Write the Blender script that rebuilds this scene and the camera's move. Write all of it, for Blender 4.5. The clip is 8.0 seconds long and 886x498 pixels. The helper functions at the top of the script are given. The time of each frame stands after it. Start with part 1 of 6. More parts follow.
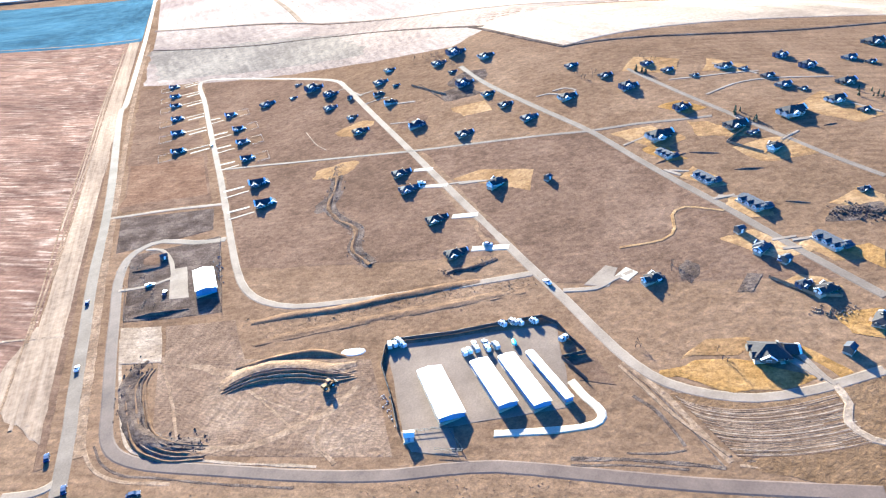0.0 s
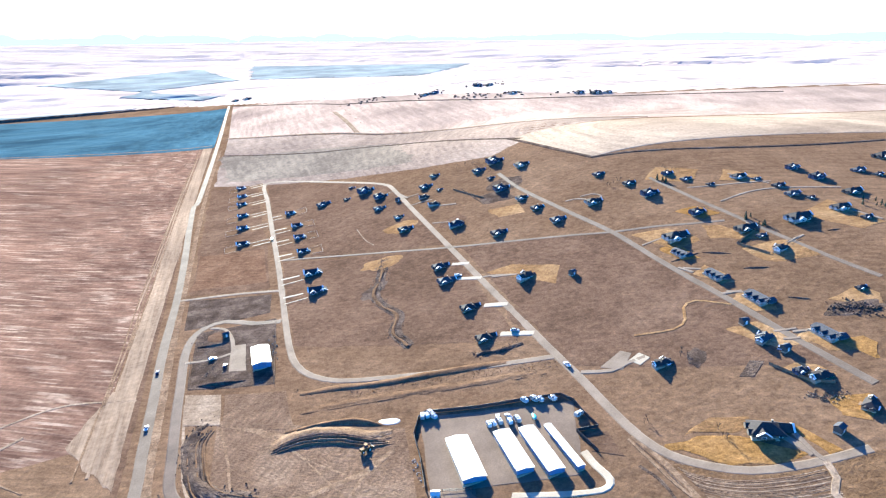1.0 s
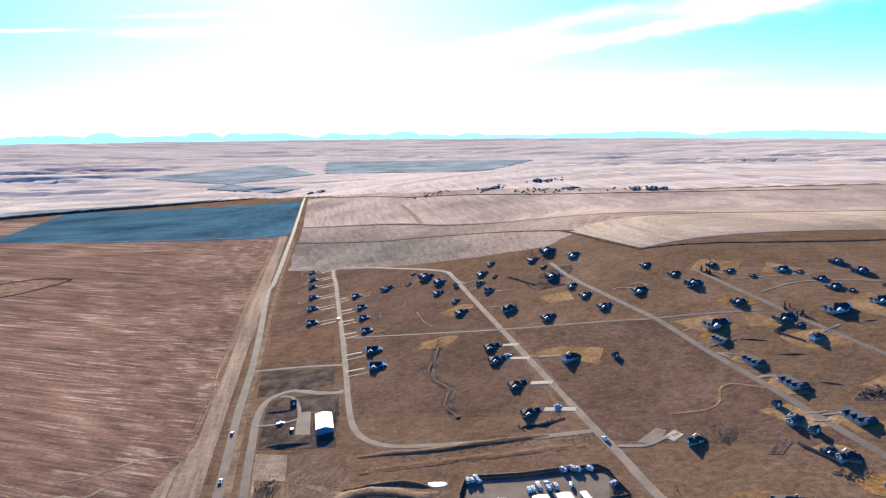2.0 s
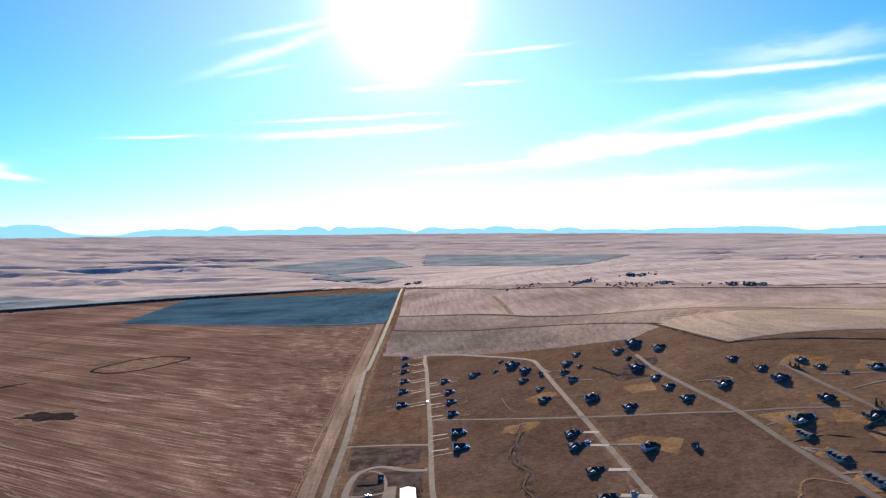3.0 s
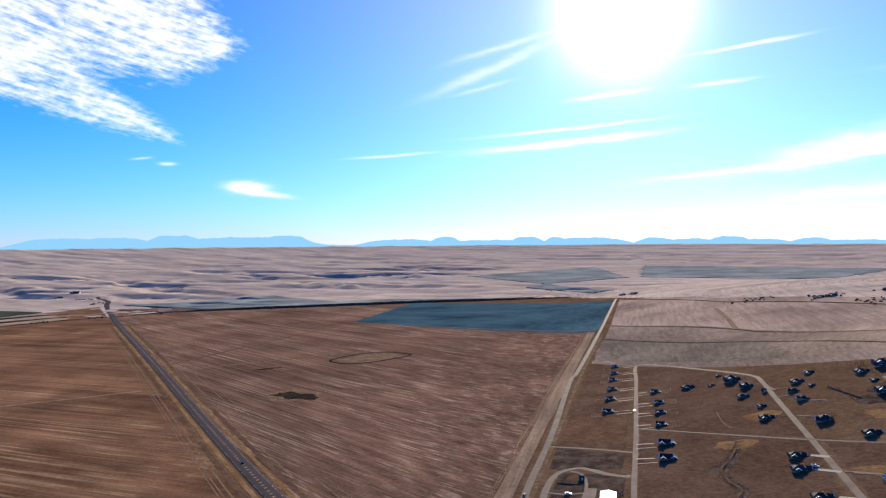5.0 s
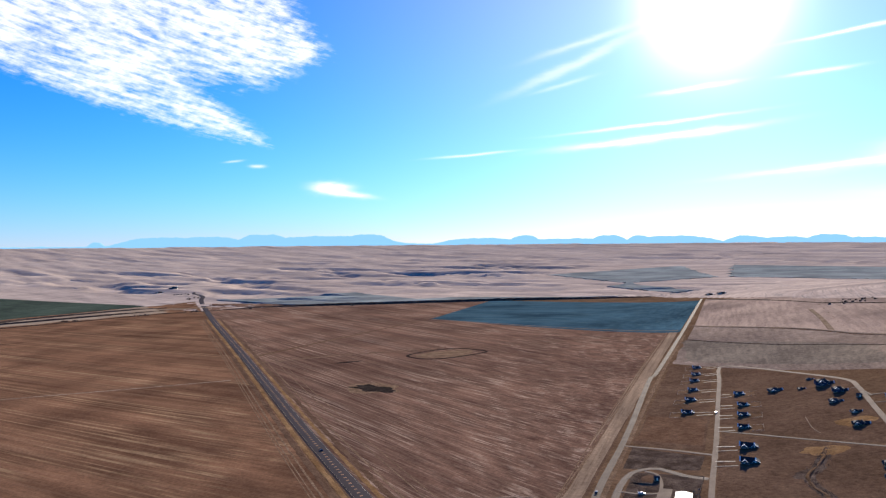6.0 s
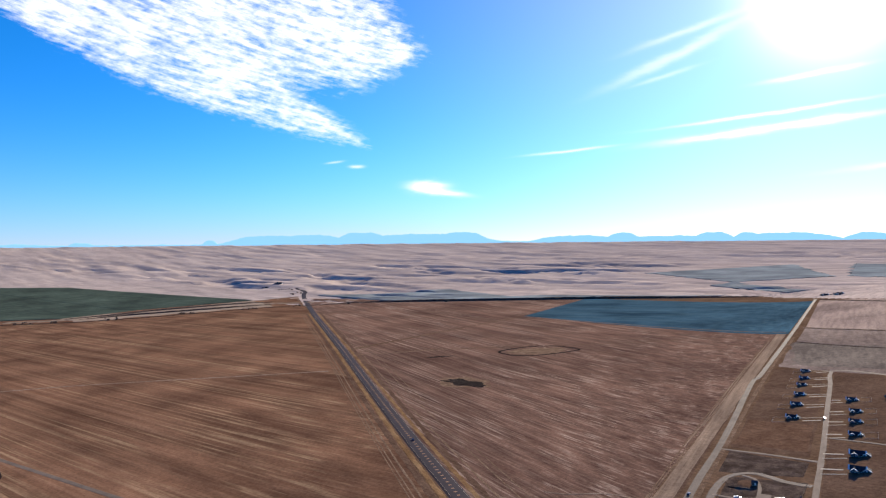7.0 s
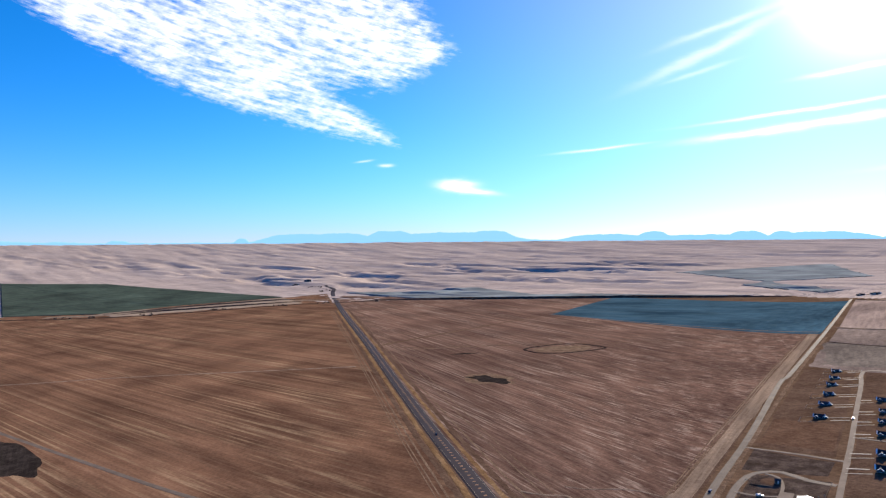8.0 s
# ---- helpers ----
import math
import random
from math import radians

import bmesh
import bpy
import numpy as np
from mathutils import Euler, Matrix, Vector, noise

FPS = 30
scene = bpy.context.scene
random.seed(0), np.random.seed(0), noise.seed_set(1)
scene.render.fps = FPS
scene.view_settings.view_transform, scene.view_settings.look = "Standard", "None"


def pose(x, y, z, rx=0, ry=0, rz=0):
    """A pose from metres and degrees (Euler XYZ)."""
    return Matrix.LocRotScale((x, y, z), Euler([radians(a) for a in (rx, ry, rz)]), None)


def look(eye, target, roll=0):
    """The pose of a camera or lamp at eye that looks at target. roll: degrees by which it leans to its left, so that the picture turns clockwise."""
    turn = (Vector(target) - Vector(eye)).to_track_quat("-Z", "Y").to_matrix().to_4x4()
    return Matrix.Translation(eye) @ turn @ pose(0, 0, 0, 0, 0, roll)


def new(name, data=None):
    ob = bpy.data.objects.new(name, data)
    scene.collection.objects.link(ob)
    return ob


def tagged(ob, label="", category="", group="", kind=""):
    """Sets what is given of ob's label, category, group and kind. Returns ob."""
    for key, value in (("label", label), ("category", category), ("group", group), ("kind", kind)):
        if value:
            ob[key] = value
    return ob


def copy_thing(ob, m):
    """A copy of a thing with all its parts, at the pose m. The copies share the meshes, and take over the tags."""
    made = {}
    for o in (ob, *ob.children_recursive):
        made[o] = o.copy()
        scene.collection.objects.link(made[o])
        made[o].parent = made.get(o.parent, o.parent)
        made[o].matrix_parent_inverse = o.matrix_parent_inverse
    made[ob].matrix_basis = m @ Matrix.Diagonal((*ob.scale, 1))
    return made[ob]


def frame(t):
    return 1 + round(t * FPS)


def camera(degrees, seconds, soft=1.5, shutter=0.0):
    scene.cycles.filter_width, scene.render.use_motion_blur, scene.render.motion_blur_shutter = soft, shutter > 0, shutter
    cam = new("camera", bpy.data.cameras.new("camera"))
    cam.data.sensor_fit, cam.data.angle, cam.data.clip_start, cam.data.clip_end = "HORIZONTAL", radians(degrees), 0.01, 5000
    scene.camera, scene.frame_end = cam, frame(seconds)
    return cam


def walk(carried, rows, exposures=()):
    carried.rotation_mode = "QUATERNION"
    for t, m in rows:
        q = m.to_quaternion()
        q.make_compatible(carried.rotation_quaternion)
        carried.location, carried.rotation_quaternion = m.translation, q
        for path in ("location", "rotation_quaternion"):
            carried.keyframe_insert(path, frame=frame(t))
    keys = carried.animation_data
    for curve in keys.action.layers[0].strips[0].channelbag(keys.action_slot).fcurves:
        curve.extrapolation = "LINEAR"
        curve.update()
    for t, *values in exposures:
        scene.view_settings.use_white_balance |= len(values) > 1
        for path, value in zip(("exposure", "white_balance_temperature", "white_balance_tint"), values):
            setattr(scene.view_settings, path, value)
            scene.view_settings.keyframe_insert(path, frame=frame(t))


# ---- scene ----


# ---------------------------------------------------------------- camera
def view(x, y, z, yaw, pitch, roll):
    """A pose at x, y, z: yaw to the right of north, pitch downwards, roll to the left, in degrees."""
    a, b = radians(yaw), radians(pitch)
    ahead = Vector((math.sin(a) * math.cos(b), math.cos(a) * math.cos(b), -math.sin(b)))
    return look((x, y, z), Vector((x, y, z)) + 100 * ahead, roll)


cam = camera(69.02, 8.0, soft=1.25)
PATH = [
    (0.0, view(2.09, -0.71, 165.27, 19.458, 28.366, -1.567)),
    (0.5, view(-0.81, -18.03, 169.60, 17.514, 23.670, -1.661)),
    (1.0, view(-4.10, -36.75, 173.42, 15.460, 19.190, -1.635)),
    (1.5, view(-7.00, -55.60, 176.80, 12.900, 14.960, -1.613)),
    (1.7, view(-7.20, -63.20, 177.40, 11.860, 13.330, -1.640)),
    (2.8, view(-3.20, -102.40, 177.80, 3.320, 4.070, -1.580)),
    (3.0, view(-2.30, -108.89, 177.57, 1.561, 2.384, -1.564)),
    (3.5, view(-1.80, -114.20, 175.64, -3.982, 1.221, -1.499)),
    (4.0, view(1.32, -117.22, 173.96, -9.452, 1.041, -1.578)),
    (4.5, view(5.14, -119.61, 172.31, -13.850, 0.928, -1.624)),
    (6.0, view(16.07, -123.26, 167.72, -24.571, 0.730, -1.723)),
    (6.5, view(20.08, -125.45, 166.62, -28.910, 0.695, -1.755)),
    (7.0, view(24.40, -127.23, 165.79, -33.011, 0.660, -1.814)),
    (7.5, view(28.46, -128.81, 164.78, -34.854, 0.657, -1.780)),
    (8.0, view(32.10, -129.81, 163.93, -35.593, 0.700, -1.713)),
]
walk(cam, PATH, [(0.0, 3.2, 5750, -4), (0.8, 2.95, 5800, -3), (1.7, 2.1, 6050, 2), (2.3, 1.68, 6250, 6), (2.8, 1.36, 6400, 9), (3.5, 1.02, 6500, 10), (4.5, 0.97, 6500, 10), (8.0, 1.12, 6500, 10)])

# ---------------------------------------------------------------- sky and sun
SUN_AZIMUTH, SUN_HEIGHT = -1.4, 18.0
world = bpy.data.worlds.new("sky")
scene.world = world
world.use_nodes = True
wn, wl = world.node_tree.nodes, world.node_tree.links
sky = wn.new("ShaderNodeTexSky")
sky.sky_type = "NISHITA"
sky.sun_disc = False
sky.sun_elevation, sky.sun_rotation = radians(SUN_HEIGHT), radians(SUN_AZIMUTH)
sky.altitude, sky.air_density, sky.dust_density, sky.ozone_density = 1200, 1.0, 0.25, 4.0


def calc(op, *v):
    m = wn.new("ShaderNodeMath")
    m.operation = op
    for k, x in enumerate(v):
        if isinstance(x, (int, float)):
            m.inputs[k].default_value = x
        else:
            wl.new(x, m.inputs[k])
    return m.outputs[0]


def ease(v, a, b):
    m = wn.new("ShaderNodeMapRange")
    m.interpolation_type = "SMOOTHSTEP"
    m.inputs["From Min"].default_value, m.inputs["From Max"].default_value = a, b
    wl.new(v, m.inputs["Value"])
    return m.outputs["Result"]


def sky_noise(x, y, detail, rough, z=0.0):
    c, t = wn.new("ShaderNodeCombineXYZ"), wn.new("ShaderNodeTexNoise")
    wl.new(x, c.inputs[0]), wl.new(y, c.inputs[1])
    c.inputs[2].default_value = z
    t.inputs["Scale"].default_value, t.inputs["Detail"].default_value, t.inputs["Roughness"].default_value = 1.0, detail, rough
    wl.new(c.outputs[0], t.inputs["Vector"])
    return t.outputs["Fac"]


# cirrus: azimuth and height above the horizon in degrees
coord, sep = wn.new("ShaderNodeTexCoord"), wn.new("ShaderNodeSeparateXYZ")
wl.new(coord.outputs["Generated"], sep.inputs[0])
AZ = calc("MULTIPLY", calc("ARCTAN2", sep.outputs[0], sep.outputs[1]), 180 / math.pi)
EL = calc("MULTIPLY", calc("ARCSINE", sep.outputs[2]), 180 / math.pi)
WOBBLE = calc("SUBTRACT", sky_noise(calc("MULTIPLY", AZ, 0.3), calc("MULTIPLY", EL, 0.9), 3, 0.6), 0.5)


def streak(az, el, half, wide, tilt, strength, feather=0.35):
    """A thin cloud: its middle, half its length, its width and its tilt, in degrees."""
    c, s = math.cos(radians(tilt)), math.sin(radians(tilt))
    dx, dy = calc("SUBTRACT", AZ, az), calc("SUBTRACT", EL, el)
    u = calc("ADD", calc("MULTIPLY", dx, c), calc("MULTIPLY", dy, s))
    v = calc("SUBTRACT", calc("MULTIPLY", dy, c), calc("MULTIPLY", dx, s))
    v = calc("ADD", v, calc("MULTIPLY", WOBBLE, wide * 2.2))
    e = calc("ADD", calc("POWER", calc("ABSOLUTE", calc("DIVIDE", u, half)), 2.5), calc("POWER", calc("ABSOLUTE", calc("DIVIDE", v, wide)), 2))
    return calc("MULTIPLY", calc("EXPONENT", calc("MULTIPLY", e, -1)), strength)


# the large mackerel cloud: a wedge with a ragged rim
ru = calc("ADD", calc("MULTIPLY", AZ, 0.97), calc("MULTIPLY", EL, -0.25))
rv = calc("ADD", calc("MULTIPLY", AZ, 0.25), calc("MULTIPLY", EL, 0.97))
comb = sky_noise(calc("MULTIPLY", ru, 0.42), calc("MULTIPLY", rv, 2.6), 5, 0.62)
puff = sky_noise(calc("MULTIPLY", AZ, 0.9), calc("MULTIPLY", EL, 1.7), 4, 0.6, 4.0)
broad = sky_noise(calc("MULTIPLY", AZ, 0.16), calc("MULTIPLY", EL, 0.3), 3, 0.5, 9.0)
gone = calc("SUBTRACT", -41.0, AZ)
low = calc("SUBTRACT", EL, calc("ADD", 8.1, calc("ADD", calc("MULTIPLY", gone, 0.15), calc("MULTIPLY", calc("MULTIPLY", gone, gone), 0.0067))))
upper = calc("SUBTRACT", calc("ADD", 11.0, calc("MULTIPLY", gone, 0.78)), EL)
lobe = calc("SUBTRACT", EL, calc("ADD", 12.3, calc("MULTIPLY", calc("MAXIMUM", calc("ADD", AZ, 39.5), 0.0), 0.45)))
side = calc("SUBTRACT", calc("SUBTRACT", -32.4, calc("MULTIPLY", calc("ABSOLUTE", calc("SUBTRACT", EL, 16.2)), 0.75)), AZ)
band = calc("MINIMUM", calc("MULTIPLY", low, 0.7), calc("MULTIPLY", upper, 0.5))
fan = calc("MINIMUM", calc("MULTIPLY", low, 0.7), calc("MINIMUM", calc("MULTIPLY", lobe, 0.45), calc("MULTIPLY", side, 0.3)))
inside = calc("MINIMUM", calc("MAXIMUM", band, fan), 1.0)
dense = calc("ADD", calc("MULTIPLY", inside, 0.6), calc("ADD", calc("MULTIPLY", comb, 1.1), calc("ADD", calc("MULTIPLY", puff, 0.75), calc("MULTIPLY", broad, 0.6))))
big = calc("MULTIPLY", ease(dense, 1.38, 2.2), ease(calc("SUBTRACT", inside, calc("MULTIPLY", calc("SUBTRACT", comb, 0.5), 3.4)), -0.5, 0.45))
big = calc("MULTIPLY", big, calc("SUBTRACT", 1.0, ease(EL, 23.0, 30.0)))
cloud = big
for row in [(-6.2, 8.05, 6.6, 0.24, 3.0, 0.95), (-6.3, 9.2, 6.2, 0.12, 2.6, 0.6), (-13.0, 14.5, 5.2, 0.35, 20, 0.3), (-13.7, 13.0, 2.4, 0.16, 11.5, 0.2), (-11.9, 16.3, 4.0, 0.25, 13, 0.25), (-21.7, 7.5, 3.2, 0.1, 3.2, 0.5),
            (-2.9, 11.8, 2.8, 0.16, 3.4, 0.6), (-34.2, 4.9, 1.6, 0.4, -3, 1.1), (-32.8, 4.35, 2.0, 0.2, -9, 0.9), (-42.3, 7.2, 0.7, 0.08, 6, 0.4), (-40.4, 6.8, 0.6, 0.12, -2, 0.6)]:
    cloud = calc("ADD", cloud, streak(*row))
for row in [(28.0, 11.2, 7.5, 0.22, -1.4, 0.6), (31.0, 12.3, 5.5, 0.8, 2, 0.3), (23.5, 6.5, 13.0, 0.4, 6.3, 0.8), (15.4, 6.1, 4.6, 0.75, 5.5, 0.8), (7.0, 4.9, 6.5, 0.2, 3.5, 0.5), (22.0, 8.3, 5.0, 0.45, 9, 0.25),
            (21.0, 2.9, 10.0, 0.5, 1.8, 0.6), (22.0, 1.4, 22, 0.5, 0.0, 0.4), (8.2, 14.5, 3.4, 0.12, 2.6, 0.65), (6.0, 11.9, 2.2, 0.14, 1.0, 0.5), (40.0, 9.0, 12, 0.8, 3.0, 0.6)]:
    cloud = calc("ADD", cloud, streak(*row))
cloud = calc("MINIMUM", cloud, 1.0)
rich = wn.new("ShaderNodeHueSaturation")
rich.inputs["Saturation"].default_value = 1.3
clear = wn.new("ShaderNodeMix")
clear.data_type, clear.blend_type = "RGBA", "MULTIPLY"
clear.inputs[0].default_value = 1.0
wl.new(sky.outputs["Color"], clear.inputs[6])
clear.inputs[7].default_value = (0.05, 0.95, 1.7, 1)
zenith = wn.new("ShaderNodeMix")
zenith.data_type, zenith.blend_type = "RGBA", "MULTIPLY"
wl.new(ease(EL, 24.0, 62.0), zenith.inputs[0]), wl.new(clear.outputs[2], zenith.inputs[6])
zenith.inputs[7].default_value = (0.2, 0.42, 0.8, 1)
wl.new(zenith.outputs[2], rich.inputs["Color"])
over = wn.new("ShaderNodeMix")
over.data_type = "RGBA"
wl.new(cloud, over.inputs[0]), wl.new(rich.outputs["Color"], over.inputs[6])
over.inputs[7].default_value = (11.5, 11.5, 11.6, 1)

# pale air low over the land, and the sun's aureole in the thin cirrus
haze = wn.new("ShaderNodeMix")
haze.data_type = "RGBA"
wl.new(calc("MULTIPLY", calc("EXPONENT", calc("MULTIPLY", calc("MAXIMUM", EL, 0.0), -0.265)), 0.93), haze.inputs[0])
wl.new(over.outputs[2], haze.inputs[6])
haze.inputs[7].default_value = (5.6, 6.1, 7.7, 1)
toward = calc("SQRT", calc("ADD", calc("POWER", calc("SUBTRACT", AZ, SUN_AZIMUTH), 2), calc("POWER", calc("SUBTRACT", EL, SUN_HEIGHT + 0.8), 2)))
glow = calc("ADD", calc("MULTIPLY", calc("EXPONENT", calc("MULTIPLY", calc("POWER", calc("DIVIDE", toward, 4.15), 2), -1)), 22.0), calc("MULTIPLY", calc("EXPONENT", calc("DIVIDE", toward, -14.5)), 3.7))
warm = wn.new("ShaderNodeVectorMath")
warm.operation = "SCALE"
warm.inputs[0].default_value = (1.1, 0.93, 0.84)
low_glow = calc("MULTIPLY", calc("EXPONENT", calc("MULTIPLY", calc("POWER", calc("ABSOLUTE", calc("DIVIDE", calc("SUBTRACT", AZ, 7.0), 38.0)), 2), -1)), calc("EXPONENT", calc("DIVIDE", calc("MAXIMUM", EL, 0.0), -6.5)))
glow = calc("ADD", glow, calc("MULTIPLY", low_glow, 3.4))
wl.new(glow, warm.inputs["Scale"])
blush = calc("MULTIPLY", calc("EXPONENT", calc("MULTIPLY", calc("POWER", calc("DIVIDE", toward, 27.0), 2), -1)), 2.0)
red = wn.new("ShaderNodeVectorMath")
red.operation = "MULTIPLY_ADD"
red.inputs[1].default_value = (1.0, 0.32, 0.14)
wl.new(blush, red.inputs[0]), wl.new(warm.outputs[0], red.inputs[2])
total = wn.new("ShaderNodeVectorMath")
total.operation = "ADD"
wl.new(haze.outputs[2], total.inputs[0]), wl.new(red.outputs[0], total.inputs[1])
wn["Background"].inputs["Strength"].default_value = 0.058
wl.new(total.outputs[0], wn["Background"].inputs["Color"])

sun = new("sun", bpy.data.lights.new("sun", "SUN"))
sun.data.energy, sun.data.angle, sun.data.color = 5.0, radians(0.53), (1.0, 0.9, 0.76)
a, b = radians(SUN_AZIMUTH), radians(SUN_HEIGHT)
sun.matrix_world = look((0, 0, 900), Vector((0, 0, 900)) - Vector((math.sin(a) * math.cos(b), math.cos(a) * math.cos(b), math.sin(b))))


# ---------------------------------------------------------------- materials
def blank(name, rough=0.9, metal=0.0):
    m = bpy.data.materials.new(name)
    m.use_nodes = True
    n = m.node_tree.nodes
    s = n["Principled BSDF"]
    s.inputs["Roughness"].default_value, s.inputs["Metallic"].default_value = rough, metal
    return m, n, m.node_tree.links, s


def noise_node(n, l, vec, scale, detail=4.0, rough=0.55):
    t = n.new("ShaderNodeTexNoise")
    t.inputs["Scale"].default_value, t.inputs["Detail"].default_value, t.inputs["Roughness"].default_value = scale, detail, rough
    l.new(vec, t.inputs["Vector"])
    return t.outputs["Fac"]


def ramp(n, l, fac, stops):
    r = n.new("ShaderNodeValToRGB")
    e = r.color_ramp.elements
    while len(e) < len(stops):
        e.new(0.5)
    for k, (p, c) in zip(e, stops):
        k.position, k.color = p, (*c, 1)
    l.new(fac, r.inputs["Fac"])
    return r.outputs["Color"]


def blend(n, l, kind, fac, one, two):
    m = n.new("ShaderNodeMix")
    m.data_type, m.blend_type = "RGBA", kind
    for k, v in ((0, fac), (6, one), (7, two)):
        if isinstance(v, (int, float)):
            m.inputs[k].default_value = v
        elif isinstance(v, tuple):
            m.inputs[k].default_value = (*v, 1)
        else:
            l.new(v, m.inputs[k])
    return m.outputs[2]


def place(n, l, turn=0.0, scale=(1, 1, 1)):
    """Object coordinates, turned about z and stretched."""
    c, m = n.new("ShaderNodeTexCoord"), n.new("ShaderNodeMapping")
    m.vector_type = "TEXTURE"
    m.inputs["Rotation"].default_value[2] = radians(turn)
    m.inputs["Scale"].default_value = scale
    l.new(c.outputs["Object"], m.inputs["Vector"])
    return m.outputs["Vector"]


def bumped(n, l, s, height, strength, distance):
    b = n.new("ShaderNodeBump")
    b.inputs["Strength"].default_value, b.inputs["Distance"].default_value = strength, distance
    l.new(height, b.inputs["Height"])
    l.new(b.outputs["Normal"], s.inputs["Normal"])


def soil(name, dark, mid, light, broad=80.0, fine=4.0, bump=0.6, rough=0.95, turn=-24, lines=0.0, twist=10.0, depth=0.28):
    """Bare or grassy ground: broad blotches, fine tufts and relief."""
    m, n, l, s = blank(name, rough)
    v = place(n, l)
    c = ramp(n, l, noise_node(n, l, v, 1 / broad, 6, 0.6), [(0.3, dark), (0.5, mid), (0.72, light)])
    f = noise_node(n, l, v, 1 / fine, 5, 0.7)
    g = ramp(n, l, f, [(0.25, (0.68, 0.68, 0.68)), (0.75, (1.3, 1.28, 1.24))])
    c = blend(n, l, "MULTIPLY", 1.0, c, g)
    mid = noise_node(n, l, v, 5.5 / broad, 5, 0.7)
    c = blend(n, l, "MULTIPLY", 0.55, c, ramp(n, l, mid, [(0.3, (0.68, 0.66, 0.64)), (0.5, (1.0, 1.0, 1.0)), (0.72, (1.38, 1.38, 1.36))]))
    scar = noise_node(n, l, place(n, l, turn, (fine * 22, fine * 0.9, 1)), 1.0, 3, 0.6)
    c = blend(n, l, "MULTIPLY", 0.5, c, ramp(n, l, scar, [(0.34, (0.72, 0.71, 0.7)), (0.5, (1.0, 1.0, 1.0)), (0.68, (1.35, 1.34, 1.32))]))
    tuft = noise_node(n, l, v, 1.1, 3, 0.7)
    c = blend(n, l, "MULTIPLY", 0.55, c, ramp(n, l, tuft, [(0.32, (0.66, 0.66, 0.66)), (0.5, (1.0, 1.0, 1.0)), (0.68, (1.34, 1.33, 1.3))]))
    if lines:
        w = n.new("ShaderNodeTexWave")
        w.inputs["Scale"].default_value = 0.314 / lines
        w.inputs["Distortion"].default_value, w.inputs["Detail"].default_value, w.inputs["Detail Scale"].default_value = twist, 2.0, 0.12 * lines
        l.new(place(n, l, turn), w.inputs["Vector"])
        c = blend(n, l, "MULTIPLY", noise_node(n, l, v, 0.07, 2, 0.5), c, ramp(n, l, w.outputs["Fac"], [(0.1, (1 - depth,) * 3), (0.5, (1.0, 1.0, 1.0)), (0.9, (1 + 1.2 * depth,) * 3)]))
    l.new(c, s.inputs["Base Color"])
    bumped(n, l, s, f, bump, 0.5)
    s.inputs["Specular IOR Level"].default_value = 0.0
    return m


def stubble(name, turn, dark, mid, light, width=7.0, straw=None, broad=160.0, bands=0.35):
    """A worked field: long drill rows that run along the turned x axis, crossed by broad blotches."""
    m, n, l, s = blank(name, 0.95)
    rows = noise_node(n, l, place(n, l, turn, (width * 90, width, 1)), 1.0, 4, 0.65)
    wide = noise_node(n, l, place(n, l, turn, (width * 150, width * 5, 1)), 1.0, 3, 0.5)
    v = place(n, l)
    c = ramp(n, l, rows, [(0.3, dark), (0.5, mid), (0.75, light)])
    w = ramp(n, l, wide, [(0.36, (0.66, 0.63, 0.61)), (0.64, (1.45, 1.4, 1.32))])
    c = blend(n, l, "MULTIPLY", bands, c, w)
    if straw:
        thin = noise_node(n, l, place(n, l, turn, (width * 150, width * 0.8, 1)), 1.0, 2, 0.5)
        where = noise_node(n, l, place(n, l, turn, (width * 80, width * 14, 1)), 1.0, 3, 0.6)
        both = blend(n, l, "MULTIPLY", 1.0, ramp(n, l, thin, [(0.52, (0, 0, 0)), (0.66, (0.8, 0.8, 0.8))]), ramp(n, l, where, [(0.42, (0.06, 0.06, 0.06)), (0.6, (1, 1, 1))]))
        c = blend(n, l, "MIX", both, c, straw)
    blot = ramp(n, l, noise_node(n, l, v, 1 / broad, 4, 0.55), [(0.3, (0.64, 0.62, 0.62)), (0.7, (1.38, 1.36, 1.3))])
    c = blend(n, l, "MULTIPLY", 0.9, c, blot)
    f = noise_node(n, l, v, 0.35, 4, 0.7)
    c = blend(n, l, "MULTIPLY", 0.6, c, ramp(n, l, f, [(0.3, (0.6, 0.6, 0.6)), (0.7, (1.4, 1.4, 1.4))]))
    l.new(c, s.inputs["Base Color"])
    bumped(n, l, s, rows, 0.5, 0.4)
    s.inputs["Specular IOR Level"].default_value = 0.0
    return m


def paved(name, dark, light, rough=0.8, turn=90.0):
    m, n, l, s = blank(name, rough)
    v = place(n, l)
    c = ramp(n, l, noise_node(n, l, v, 1 / 12, 5, 0.6), [(0.3, dark), (0.7, light)])
    f = noise_node(n, l, v, 1.5, 4, 0.7)
    l.new(blend(n, l, "MULTIPLY", 0.5, c, ramp(n, l, f, [(0.3, (0.7, 0.7, 0.7)), (0.7, (1.3, 1.3, 1.3))])), s.inputs["Base Color"])
    bumped(n, l, s, f, 0.3, 0.05)
    s.inputs["Specular IOR Level"].default_value = 0.05
    return m


